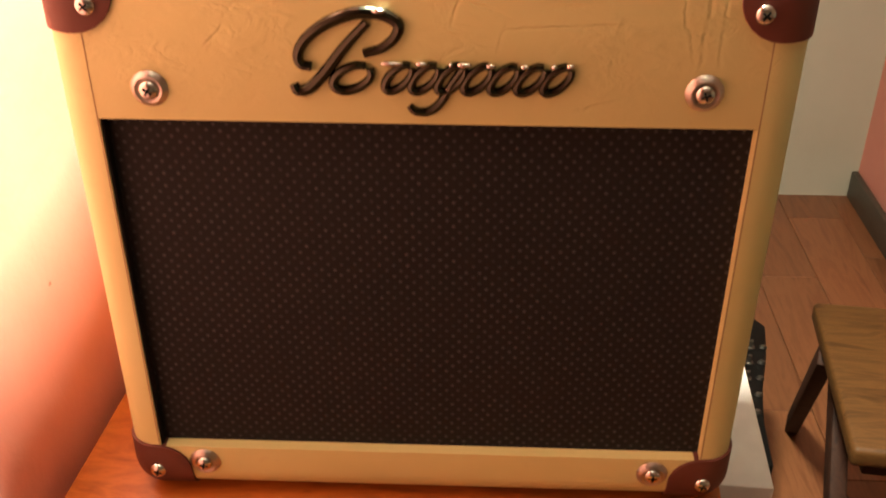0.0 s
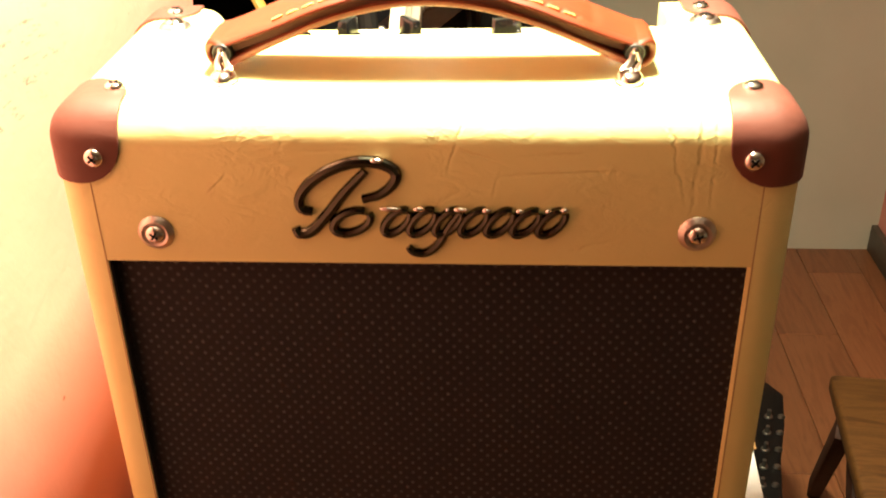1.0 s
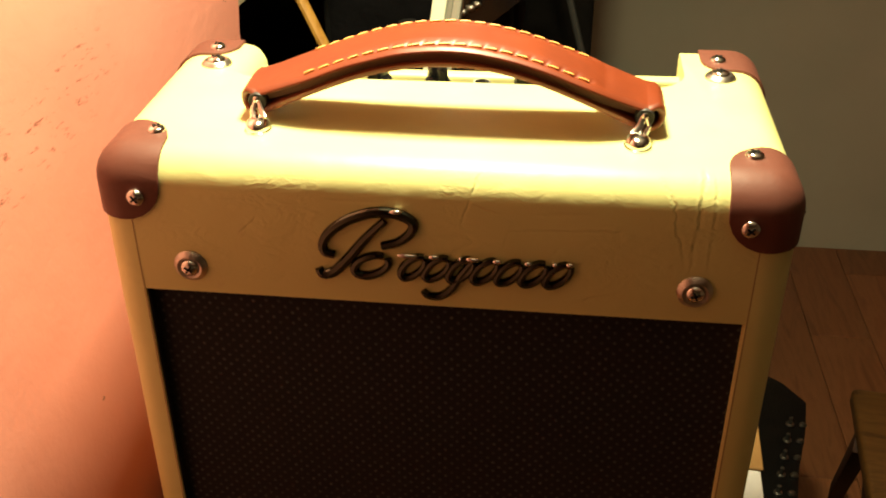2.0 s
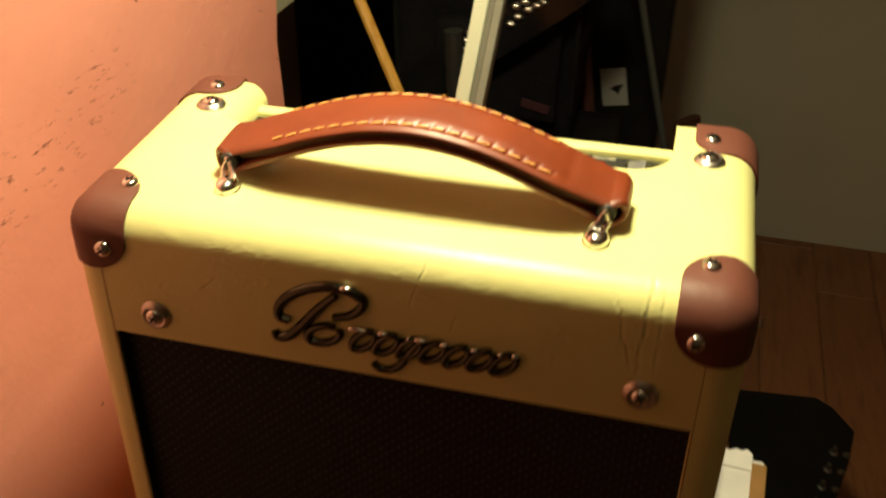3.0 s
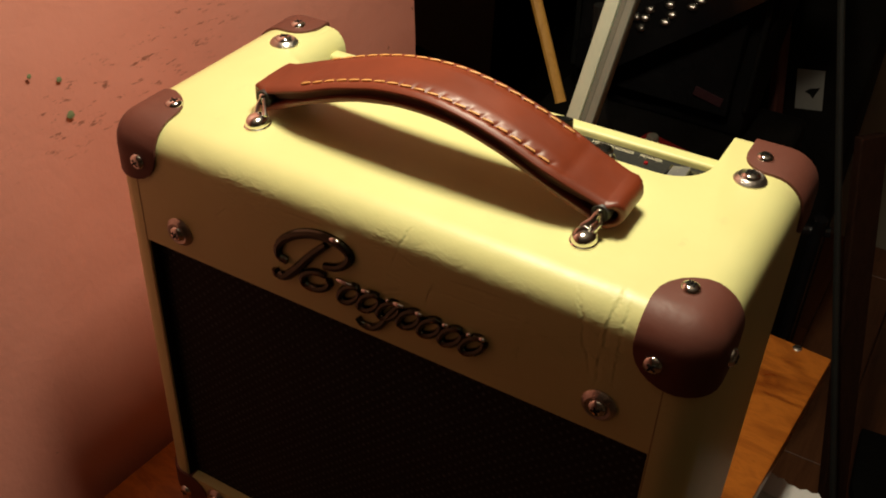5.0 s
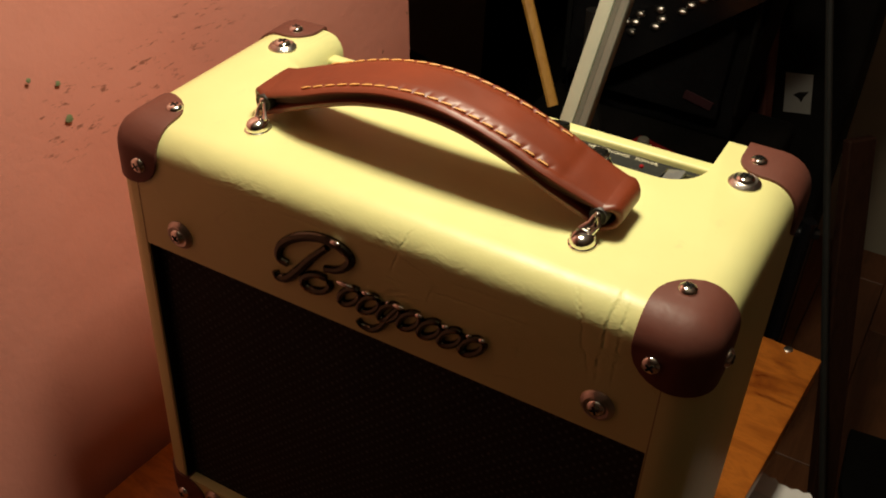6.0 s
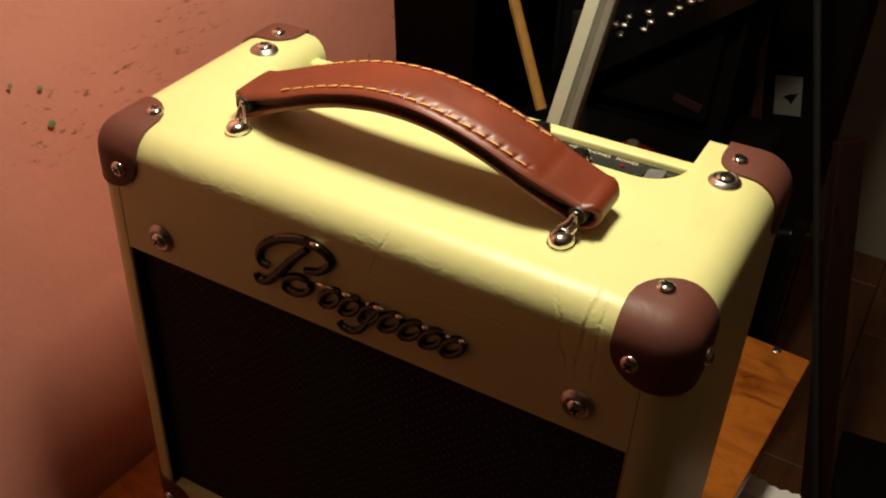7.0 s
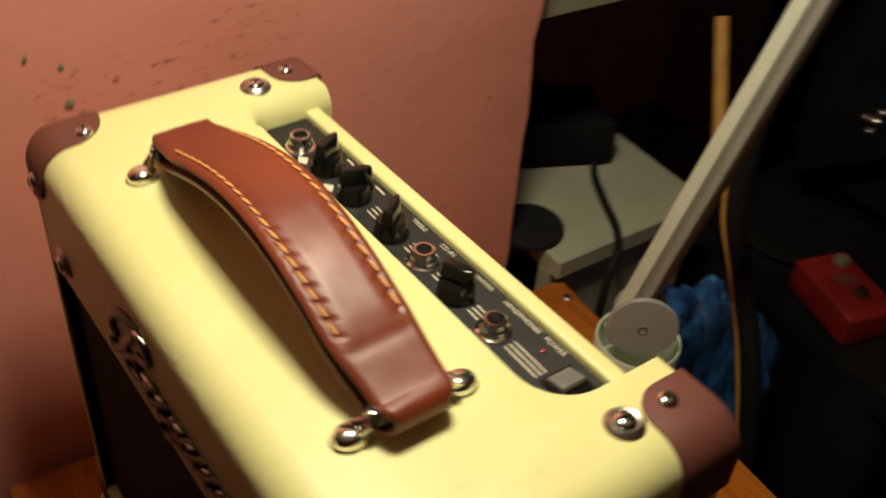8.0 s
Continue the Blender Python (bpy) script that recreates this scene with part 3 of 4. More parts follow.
def build_handle(amp):
    y0, y1, thick = 0.0455, 0.0858, 0.0050
    line = [Vector((x, z)) for x, z in strap_line()]
    n = len(line)
    bm = bmesh.new()
    cross = 44
    rings = []
    for k, p in enumerate(line):
        way = (line[(k + 1) % n] - line[k - 1]).normalized()
        out = Vector((-way.y, way.x))
        upper = k <= ARCH
        outer, inner = [], []
        for j in range(cross + 1):
            v = 0.5 - 0.5 * math.cos(math.pi * j / cross) * (0.72 + 0.28 * abs(math.cos(math.pi * j / cross)))
            far = abs(p.x - MID)
            tip = max(0.0, min(1.0, (far - 0.1025) / 0.0132))
            near = max(0.0, min(1.0, (far - 0.070) / 0.036))
            taper = near * near * (3 - 2 * near)
            round_off = 0.0050 * (1 - math.sqrt(1 - tip * tip))
            front, rear = y0 + 0.0045 * taper + round_off, y1 - 0.0008 * taper - round_off
            y = front + (rear - front) * v
            edge = min(v, 1 - v) * (y1 - y0)
            drop = 0.0014 * max(0.0, 1 - edge / 0.003) ** 2
            lift = strap_relief(p.x, edge, v) if upper else -drop
            lift += 0.0003 * noise.noise((p.x * 60, y * 60, not upper))
            outer.append(bm.verts.new((p.x + out.x * lift, y, p.y + out.y * lift)))
            deep = (thick if upper else 0.0040) - drop * 0.5
            inner.append(bm.verts.new((p.x - out.x * deep, y, p.y - out.y * deep)))
        rings.append((outer, inner))
    for k in range(n):
        (a, ai), (b, bi) = rings[k], rings[(k + 1) % n]
        for j in range(cross):
            bm.faces.new((a[j], a[j + 1], b[j + 1], b[j]))
            bm.faces.new((ai[j + 1], ai[j], bi[j], bi[j + 1]))
        bm.faces.new((a[0], b[0], bi[0], ai[0]))
        bm.faces.new((a[-1], ai[-1], bi[-1], b[-1]))
    bmesh.ops.recalc_face_normals(bm, faces=bm.faces[:])
    handle = part("carrying_handle", bm, LEATHER, amp, "glossy brown leather strap with orange stitching", sharp=60)
    # a padded core lies between the two layers of leather
    core = bmesh.new()
    ring = []
    for k in range(33):
        x = MID - 0.101 + 0.202 * k / 32
        z = handle_z(x)
        near = max(0.0, min(1.0, (abs(x - MID) - 0.070) / 0.036))
        fore = y0 + 0.0022 + 0.0070 * near * near * (3 - 2 * near)
        ring.append([core.verts.new((x, y, zz)) for y, zz in ((fore, z - 0.0040), (y1 - 0.0052, z - 0.0040), (y1 - 0.0052, z - 0.0094), (fore, z - 0.0094))])
    for a, b in zip(ring, ring[1:]):
        for j in range(4):
            core.faces.new((a[j], a[(j + 1) % 4], b[(j + 1) % 4], b[j]))
    core.faces.new(ring[0])
    core.faces.new(ring[-1])
    bmesh.ops.recalc_face_normals(core, faces=core.faces[:])
    part("strap_core", core, LEATHER_EDGE, handle, "dark raw leather edge", sharp=60)
    # stitches
    proto = None
    for y in (y0 + SEW, y1 - SEW):
        for k in range(19):
            x = -0.074 + PITCH * k
            slope = (handle_z(x + 0.002) - handle_z(x - 0.002)) / 0.004
            if proto is None:
                s = part("stitch", lathe([(0.0, -0.0033), (0.00062, -0.0028), (0.00088, 0.0), (0.00062, 0.0028), (0.0, 0.0033)], pose(0, 0, 0, 0, 90, 0), 6), THREAD, handle)
                proto = s
            else:
                s = new("stitch", proto.data)
                s.parent = handle
            s.matrix_basis = pose(x, y, handle_z(x) + strap_relief(x, SEW, (y - y0) / (y1 - y0)) + 0.0005, 0, -math.degrees(math.atan(slope)), 9)
    # pins through the loops and the four mounts
    for x in (MID - 0.1050, MID + 0.1040):
        part("pin", tube([(x, y0 + 0.0066, 0.3540), (x, y1 + 0.0030, 0.3540)], 0.0024, 12), CHROME, handle)
        part("loop_lining", lathe([(0.0036, -0.0155), (0.0046, -0.0160), (0.0052, -0.0150), (0.0052, 0.0175), (0.0036, 0.0175)], pose(x, 0.0655, 0.3540, -90), 20), LINING, handle)
    for x, inner in ((-0.102, MID - 0.1050), (0.102, MID + 0.1040)):
        for y, grip in ((0.0408, 0.0492), (0.0955, 0.0868)):
            dome = lathe([(0.0070, 0.0), (0.0076, 0.0006), (0.0076, 0.0014), (0.0069, 0.0020), (0.0070, 0.0034), (0.0064, 0.0054), (0.0048, 0.0070), (0.0025, 0.0079), (0.0, 0.0081)], pose(x, y, TOP - 0.0006) @ Matrix.Diagonal((0.96, 1.16, 0.95, 1)), 28)
            prongs = [tube([(x + o * 0.0030, y + (grip - y) * 0.30, TOP + 0.0052), (inner + o * 0.0022, y + (grip - y) * 0.75, 0.3506), (inner + o * 0.0006, grip, 0.3556)], [0.0024, 0.0021, 0.0016], 10, 0.6) for o in (-1, 1)]
            ball = lathe([(0.0, -0.0022), (0.0016, -0.0016), (0.0022, 0.0), (0.0016, 0.0016), (0.0, 0.0022)], pose(inner, grip, 0.3556), 12)
            part("handle_mount", join(dome, *prongs, ball), MOUNT, handle, "polished chrome dome with a forked lug")
    return handle


def flourish(points, width):
    """One raised stroke of the badge: steep sides, two slanting facets and a ridge."""
    line = smooth_path([(x, FRONT, z) for x, z in points], 7)
    n = len(line) - 1
    bm = bmesh.new()
    rings = []
    for k, p in enumerate(line):
        way = (line[min(k + 1, n)] - line[max(k - 1, 0)]).normalized()
        side = Vector((way.z, 0, -way.x))
        r = width * (0.70 + 0.30 * math.sin(math.pi * min(1, max(0, k / n)) * 0.94 + 0.1))
        rings.append([bm.verts.new((p.x + side.x * a * r, FRONT - b, p.z + side.z * a * r)) for a, b in ((-1.0, -0.001), (-0.96, 0.0013), (-0.72, 0.0024), (0.0, 0.0030), (0.72, 0.0024), (0.96, 0.0013), (1.0, -0.001))])
    for a, b in zip(rings, rings[1:]):
        for j in range(7):
            bm.faces.new((a[j], a[(j + 1) % 7], b[(j + 1) % 7], b[j]))
    bm.faces.new(rings[0])
    bm.faces.new(rings[-1])
    bmesh.ops.recalc_face_normals(bm, faces=bm.faces[:])
    return bm


def slant_ring(cx, cz, wide, tall):
    """Points of a slanting open loop."""
    out = []
    for k in range(11):
        a = radians(70 + 34 * k)
        x, z = wide * math.cos(a), tall * math.sin(a)
        out.append((cx + x + 0.62 * z, cz + z))
    return out


def build_badge(amp):
    """A plain chrome ornament: a large swash with two loops, and a run of slanting loops and strokes."""
    strokes = []
    strokes.append(flourish([(-0.0545, 0.2890), (-0.0600, 0.2905), (-0.0605, 0.2965), (-0.0555, 0.3040), (-0.0450, 0.3115), (-0.0320, 0.3160), (-0.0200, 0.3155), (-0.0125, 0.3110), (-0.0135, 0.3050), (-0.0200, 0.2990), (-0.0290, 0.2960)], 0.0031))
    strokes.append(flourish([(-0.0640, 0.2800), (-0.0620, 0.2765), (-0.0560, 0.2780), (-0.0480, 0.2865), (-0.0380, 0.2995), (-0.0270, 0.3115)], 0.0031))
    strokes.append(flourish(slant_ring(-0.0350, 0.2835, 0.0085, 0.0066), 0.0026))
    for k in range(7):
        strokes.append(flourish(slant_ring(-0.0125 + 0.0128 * k, 0.2838, 0.0052, 0.0068), 0.0024))
    strokes.append(flourish([(0.0195, 0.2905), (0.0135, 0.2815), (0.0080, 0.2715), (0.0020, 0.2665), (-0.0045, 0.2665), (-0.0075, 0.2695)], 0.0024))
    badge = part("front_badge", strokes[0], BADGE, amp, "raised smoked chrome ornament of slanting loops", sharp=22)
    for s in strokes[1:]:
        part("badge_stroke", s, BADGE, badge, sharp=22)
    # chrome beads added on the upper ends of the strokes, shaped to glint
    for a, b, z in ((-0.0212, -0.0099, 0.2916), (-0.0044, 0.0017, 0.2916), (0.0116, 0.0139, 0.2914), (0.0156, 0.0232, 0.2914), (0.0296, 0.0345, 0.2910), (0.0461, 0.0505, 0.2908), (0.0606, 0.0638, 0.2910), (0.0680, 0.0722, 0.2914), (-0.0245, -0.0175, 0.3176)):
        bead = bmesh.new()
        bmesh.ops.create_icosphere(bead, subdivisions=3, radius=1, matrix=Matrix.Translation(((a + b) / 2, FRONT - 0.0020, z)) @ Matrix.Diagonal(((b - a) / 2, 0.0017, 0.0014, 1)))
        part("badge_facet", bead, CHROME, badge, "chrome bead added for a glint")


def build_knob(panel, x, y, turn):
    base = lathe([(0.0098, 0.0), (0.0098, 0.0015), (0.0088, 0.0030), (0.0084, 0.0085), (0.0074, 0.0102), (0.0, 0.0106)], pose(x, y, PANEL_Z), 24)
    fin = extrude_outline([(-0.0086, -0.0044), (0.0060, -0.0042), (0.0108, -0.0016), (0.0108, 0.0016), (0.0060, 0.0042), (-0.0086, 0.0044)], 0.004, 0.0200)
    for v in fin.verts:
        if v.co.z > 0.01:
            v.co.x *= 0.86
            v.co.y *= 0.62
    bmesh.ops.bevel(fin, geom=fin.edges[:], offset=0.0009, segments=2, profile=0.5, affect="EDGES")
    fin.transform(pose(x, y, PANEL_Z, 0, 0, turn))
    part("knob", join(base, fin), KNOB, panel, "glossy black pointer knob")


def build_jack(panel, x, y):
    nut = lathe([(0.0088, 0.0), (0.0088, 0.0010), (0.0074, 0.0014), (0.0072, 0.0044), (0.0062, 0.0054), (0.0060, 0.0082), (0.0053, 0.0089), (0.0043, 0.0089), (0.0041, 0.0010), (0.0, 0.0010)], pose(x, y, PANEL_Z), 24)
    part("jack_socket", nut, CHROME, panel, "polished chrome socket with a dark hole")
    part("jack_hole", lathe([(0.0040, 0.0011), (0.0039, 0.0022), (0.0, 0.0022)], pose(x, y, PANEL_Z), 18), SLOT, panel)


def build_amplifier():
    amp = thing("guitar_amplifier", (0, 0, 0), "cream vinyl guitar amplifier with brown leather handle on a table", "amplifier")
    shell = rounded_block(-W, W, FRONT, D, BOTTOM, TOP, 0.0190, 0.0180, 0.0040)
    x0, x1, y0 = -0.133, 0.135, 0.1215
    notch = [*arc_corner(x0 + 0.020, y0 + 0.020, 0.020, 180, 270), *arc_corner(x1 - 0.026, y0 + 0.026, 0.026, 270, 360), (x1, 0.25), (x0, 0.25)]
    well = [*arc_corner(x0 + 0.020, y0 + 0.020, 0.020, 180, 270), *arc_corner(x1 - 0.026, y0 + 0.026, 0.026, 270, 360), (x1, 0.1655), (x0, 0.1655)]
    cutters = [
        extrude_outline(notch, 0.29, 0.42),
        extrude_outline(well, PANEL_Z - 0.004, 0.41),
        rbox(-GX, GX, -0.03, 0.0120, GZ0, GZ1, 0),
    ]
    # the covering rolls softly over the left edge of the control well
    path = [(p, ((p[0] - x0 - 0.020) / 0.020, (p[1] - y0 - 0.020) / 0.020)) for p in arc_corner(x0 + 0.020, y0 + 0.020, 0.020, 262, 180)]
    path.append(((x0, 0.25), (-1.0, 0.0)))
    roll = bmesh.new()
    rings = []
    for k, ((px, py), (nx, ny)) in enumerate(path):
        r = 0.0030 + 0.0130 * min(1.0, k / 8)
        section = [(r * (1 - math.sin(radians(a))), TOP - r + r * math.cos(radians(a))) for a in range(0, 91, 15)]
        section = [(r, TOP + 0.004), *section, (-0.003, TOP - r), (-0.003, TOP + 0.004)]
        rings.append([roll.verts.new((px + nx * d, py + ny * d, z)) for d, z in section])
    for a, b in zip(rings, rings[1:]):
        for j in range(len(a)):
            roll.faces.new((a[j], a[(j + 1) % len(a)], b[(j + 1) % len(a)], b[j]))
    roll.faces.new(rings[0])
    roll.faces.new(rings[-1])
    bmesh.ops.recalc_face_normals(roll, faces=roll.faces[:])
    cutters.append(roll)
    part("cabinet", askew(carve(shell, cutters, 0.0022)), TOLEX, amp, "cream vinyl covering with creases", sharp=40)
    for x in (-GX - 0.0007, GX + 0.0007):
        part("seam", rbox(x - 0.0003, x + 0.0003, FRONT - 0.00015, FRONT + 0.002, 0.030, 0.316, 0), SEAM, amp, smooth=False)
    part("rear_rail", askew(rbox(x0 - 0.006, x1 + 0.006, 0.1652, 0.1752, 0.270, RAIL_Z, 0.0022, 4)), TOLEX, amp, "cream covered rail behind the controls")
    part("inner_chassis", rbox(x0 - 0.004, x1 + 0.004, y0 - 0.004, 0.170, 0.270, PANEL_Z - 0.0042, 0), PANEL, amp, smooth=False)
    # dark strip laid over the left lip in place of the shade there
    part("grille_piping", rbox(-GX + 0.0001, -GX + 0.0015, FRONT + 0.0010, 0.0095, GZ0 + 0.0005, GZ1 - 0.0005, 0.0004, 1), RUBBER, amp, "thin dark strip for the shade on the left lip")
    part("grille_cloth", rbox(-GX, GX, 0.0093, 0.0119, GZ0, GZ1, 0.0), GRILLE, amp, "dark brown woven speaker cloth", smooth=False)
    for sx in (-1, 1):
        for sy in (-1, 1):
            for sz in (-1, 1):
                build_corner(amp, sx, sy, sz)
    for x, z in ((-0.1359, 0.2762), (0.1356, 0.2782), (-0.1380, 0.0290), (0.1368, 0.0285)):
        screw(amp, (x, FRONT, z), (0, -1, 0), 0.0050, washer=0.0095)
    for x, y in ((-0.1538, 0.1335), (0.1560, 0.1418)):
        screw(amp, (x, y, TOP), (0, 0, 1), 0.0056, washer=0.0094)
    for x in (-0.14, 0.14):
        for y in (0.03, 0.155):
            part("foot", lathe([(0.012, 0.0), (0.014, 0.001), (0.015, 0.0035), (0.0, 0.0035)], pose(x, y, 0), 20), RUBBER, amp)
    build_handle(amp)
    build_badge(amp)
    panel = part("control_panel", askew(extrude_outline(well, PANEL_Z - 0.004, PANEL_Z)), PANEL, amp, "black control panel with cream print", smooth=False)
    for x, y in ((-0.108, 0.1375), (0.0120, 0.1405), (0.0710, 0.1405)):
        build_jack(panel, x, y)
    for x, y, turn in ((-0.0820, 0.1400, 118), (-0.0520, 0.1390, 70), (-0.0155, 0.1390, 128), (0.0405, 0.1400, 22)):
        build_knob(panel, x, y, turn)
    for a, b in ((0.0815, 0.1050), (0.0525, 0.0605), (0.0225, 0.0300), (-0.0025, 0.0030), (-0.0385, -0.0290)):
        for k in range(3):
            part("printed_line", rbox(a, b, 0.1385 + 0.0030 * k, 0.1393 + 0.0030 * k, PANEL_Z, PANEL_Z + 0.00012, 0), PRINT, panel, smooth=False)
    for word, x, size in (("HEADPHONES", 0.0705, 0.0041), ("POWER", 0.0945, 0.0041), ("MASTER", 0.0415, 0.0036), ("CD IN", 0.0110, 0.0041), ("TREBLE", -0.0135, 0.0036)):
        lettering(word, size, pose(x, 0.1590 + 0.030 * (x - 0.085), PANEL_Z + 0.0001, 0, 0, 1.7), PRINT, panel)
    for x, w in ((-0.0500, 0.009), (-0.0800, 0.008)):
        part("printed_bar", rbox(x - w / 2, x + w / 2, 0.1540, 0.1552, PANEL_Z, PANEL_Z + 0.00012, 0), PRINT, panel, smooth=False)
    for x, y in ((-0.1195, 0.1420), (-0.0960, 0.1320), (-0.0665, 0.1310)):
        mark = extrude_outline([(x - 0.0045, y), (x, y - 0.0030), (x + 0.0045, y), (x, y + 0.0040)], PANEL_Z, PANEL_Z + 0.00012)
        part("printed_mark", mark, PRINT, panel, smooth=False)
    part("power_light", lathe([(0.0014, 0.0), (0.0013, 0.0012), (0.0, 0.0018)], pose(0.0939, 0.1522, PANEL_Z), 12), LED, panel, "unlit red indicator")
    part("power_switch", rbox(0.1075, 0.1305, 0.1385, 0.1575, PANEL_Z, PANEL_Z + 0.0016, 0.0007), KNOB, panel)
    part("rocker", rbox(-0.0055, 0.0055, -0.0070, 0.0070, -0.001, 0.0026, 0.0008, m=pose(0.1152, 0.1480, PANEL_Z + 0.0016, 0, -14, 0)), SWITCH, panel, "grey rocker")
    return amp


build_amplifier()


# ---- the desk lamp ----
def build_lamp():
    lamp = thing("desk_lamp", (-0.088, 0.425, 0), "white enamelled desk lamp clamped to the table", "lamp")
    back = lamp.matrix_world.inverted()
    foot, head_end = Vector((-0.0800, 0.4225, 0.015)), Vector((0.0330, 0.6135, 0.90))
    way = (head_end - foot).normalized()
    side = Vector((1, -0.15, 0))
    side = (side - way * side.dot(way)).normalized()
    m = Matrix((side, way.cross(side), way)).transposed().to_4x4()
    m.translation = foot
    length = (head_end - foot).length
    m = back @ m
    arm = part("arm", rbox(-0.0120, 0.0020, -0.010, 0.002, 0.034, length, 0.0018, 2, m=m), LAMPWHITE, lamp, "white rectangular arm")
    # channel and rail carry their shade in a darker colour than the arm
    part("channel", rbox(0.0020, 0.0080, -0.008, 0.001, 0.036, length, 0.001, 1, m=m), LAMPGREY, arm, "groove along the arm, shade in its grey")
    part("rail", rbox(0.0080, 0.0160, -0.010, 0.002, 0.034, length, 0.0015, 2, m=m), LAMPSHADED, arm)
    # the arm is held between two upright hinge discs that stand in a round cup
    axle = Vector((0.739, -0.667, 0.086)).normalized()
    centre = Vector((-0.050, 0.425, 0.078))
    face = axle.to_track_quat("Z", "Y").to_matrix().to_4x4()
    disc_m = back @ Matrix.Translation(centre) @ face
    joint = part("joint_disc", lathe([(0.0, -0.004), (0.029, -0.004), (0.0302, -0.003), (0.0302, -0.0006), (0.029, 0.0006), (0.014, 0.0012), (0.0, 0.0013)], disc_m, 40), LAMPDISC, lamp, "round pale grey hinge cover")
    part("pivot_screw", lathe([(0.0046, 0.0010), (0.0044, 0.0020), (0.0036, 0.0024), (0.0030, 0.0014), (0.0, 0.0012)], disc_m, 16), LAMPGREY, joint)
    part("joint_disc", lathe([(0.0, -0.002), (0.022, -0.002), (0.023, -0.001), (0.023, 0.001), (0.022, 0.002), (0.0, 0.002)], back @ Matrix.Translation(centre - axle * 0.030) @ face, 40), LAMPDISC, lamp)
    part("axle", tube([back @ (centre - axle * 0.030), back @ centre], 0.008, 14), LAMPGREY, lamp)
    part("base_cup", lathe([(0.033, 0.0), (0.036, 0.004), (0.0375, 0.050), (0.0365, 0.053), (0.0350, 0.052), (0.0335, 0.012), (0.0, 0.010)], back @ pose(-0.060, 0.437, 0.0), 36), LAMPWHITE, lamp, "white round clamp base")
    part("elbow", lathe([(0.0, -0.02), (0.018, -0.02), (0.02, -0.016), (0.02, 0.016), (0.018, 0.02), (0.0, 0.02)], back @ Matrix.Translation(head_end) @ pose(0, 0, 0, 0, 90, 0), 20), LAMPGREY, lamp)
    lx, ly, lz = LAMP
    part("upper_arm", tube([back @ head_end, back @ Vector((lx, ly + 0.11, lz + 0.040))], 0.009, 12), LAMPWHITE, lamp)
    hood_outer = rbox(lx - 0.095, lx + 0.095, ly - 0.10, ly + 0.12, lz + 0.004, lz + 0.04, 0.008, 3)
    hood_outer.transform(back)
    part("hood", hood_outer, LAMPWHITE, lamp, "white flat lamp head")
    # unseen panel added on the hood, just below the ceiling fill light
    fill_panel = rbox(lx - 0.038, lx + 0.038, ly - 0.078, ly + 0.078, lz + 0.0402, lz + 0.043, 0.001, 1)
    fill_panel.transform(back)
    part("top_diffuser", fill_panel, LAMPDISC, lamp, "added pale panel under the ceiling fill light")


build_lamp()


# ---- beside and behind the table ----
def build_stool():
    seat_z = 0.45
    st = thing("wooden_stool", (0.598, 0.520, FLOOR), "worn wooden stool with a square seat on the floor", "stool", turn=-6.5)
    part("seat", rbox(-0.14, 0.14, -0.145, 0.145, seat_z - 0.026, seat_z, 0.007, 3), STOOL, st, "worn honey-coloured seat")
    def board(a, b, wide, thick):
        a, b = Vector(a), Vector(b)
        m = Matrix.Translation((a + b) / 2) @ (b - a).to_track_quat("Z", "X").to_matrix().to_4x4()
        h = (b - a).length / 2
        return rbox(-wide / 2, wide / 2, -thick / 2, thick / 2, -h, h, 0.003, 2, m=m)
    for sx in (-1, 1):
        part("leg", board((sx * 0.128, 0.070, seat_z - 0.030), (-0.055 if sx < 0 else 0.115, 0.42, 0.008), 0.034, 0.022), DARKWOOD, st, "slanting dark folding leg")
        part("leg", board((sx * 0.104, 0.110, seat_z - 0.032), (sx * 0.104, -0.24, 0.008), 0.034, 0.022), DARKWOOD, st, "slanting dark folding leg")
    part("stretcher", tube([(-0.104, -0.15, 0.113), (0.104, -0.15, 0.113)], 0.010, 8), DARKWOOD, st)
    part("seat_rail", rbox(-0.118, 0.118, -0.123, 0.123, seat_z - 0.055, seat_z - 0.026, 0.004), DARKWOOD, st)


build_stool()


def build_white_box():
    top = -0.070 - FLOOR
    box = thing("cardboard_box", (0.205, 0.218, FLOOR), "tall white cardboard box with a torn edge beside the table", "box", turn=-3.5)
    part("carton", rbox(-0.020, 0.052, -0.122, 0.118, 0, top, 0.003, 2), CARD, box)
    part("flap", rbox(0.040, 0.0535, 0.035, 0.110, top + 0.0004, top + 0.0032, 0.0008, 1), KRAFT, box, "folded brown cardboard flap", smooth=False)
    strip = [(-0.012 + 0.0052 * k, 0.1185 + 0.005 * random.random() + (0.003 if k % 2 else 0.0)) for k in range(11)] + [(0.040, 0.10), (-0.012, 0.10)]
    part("torn_edge", extrude_outline(strip, top + 0.0003, top + 0.0025), CARD, box, "torn corrugated edge", smooth=False)


build_white_box()


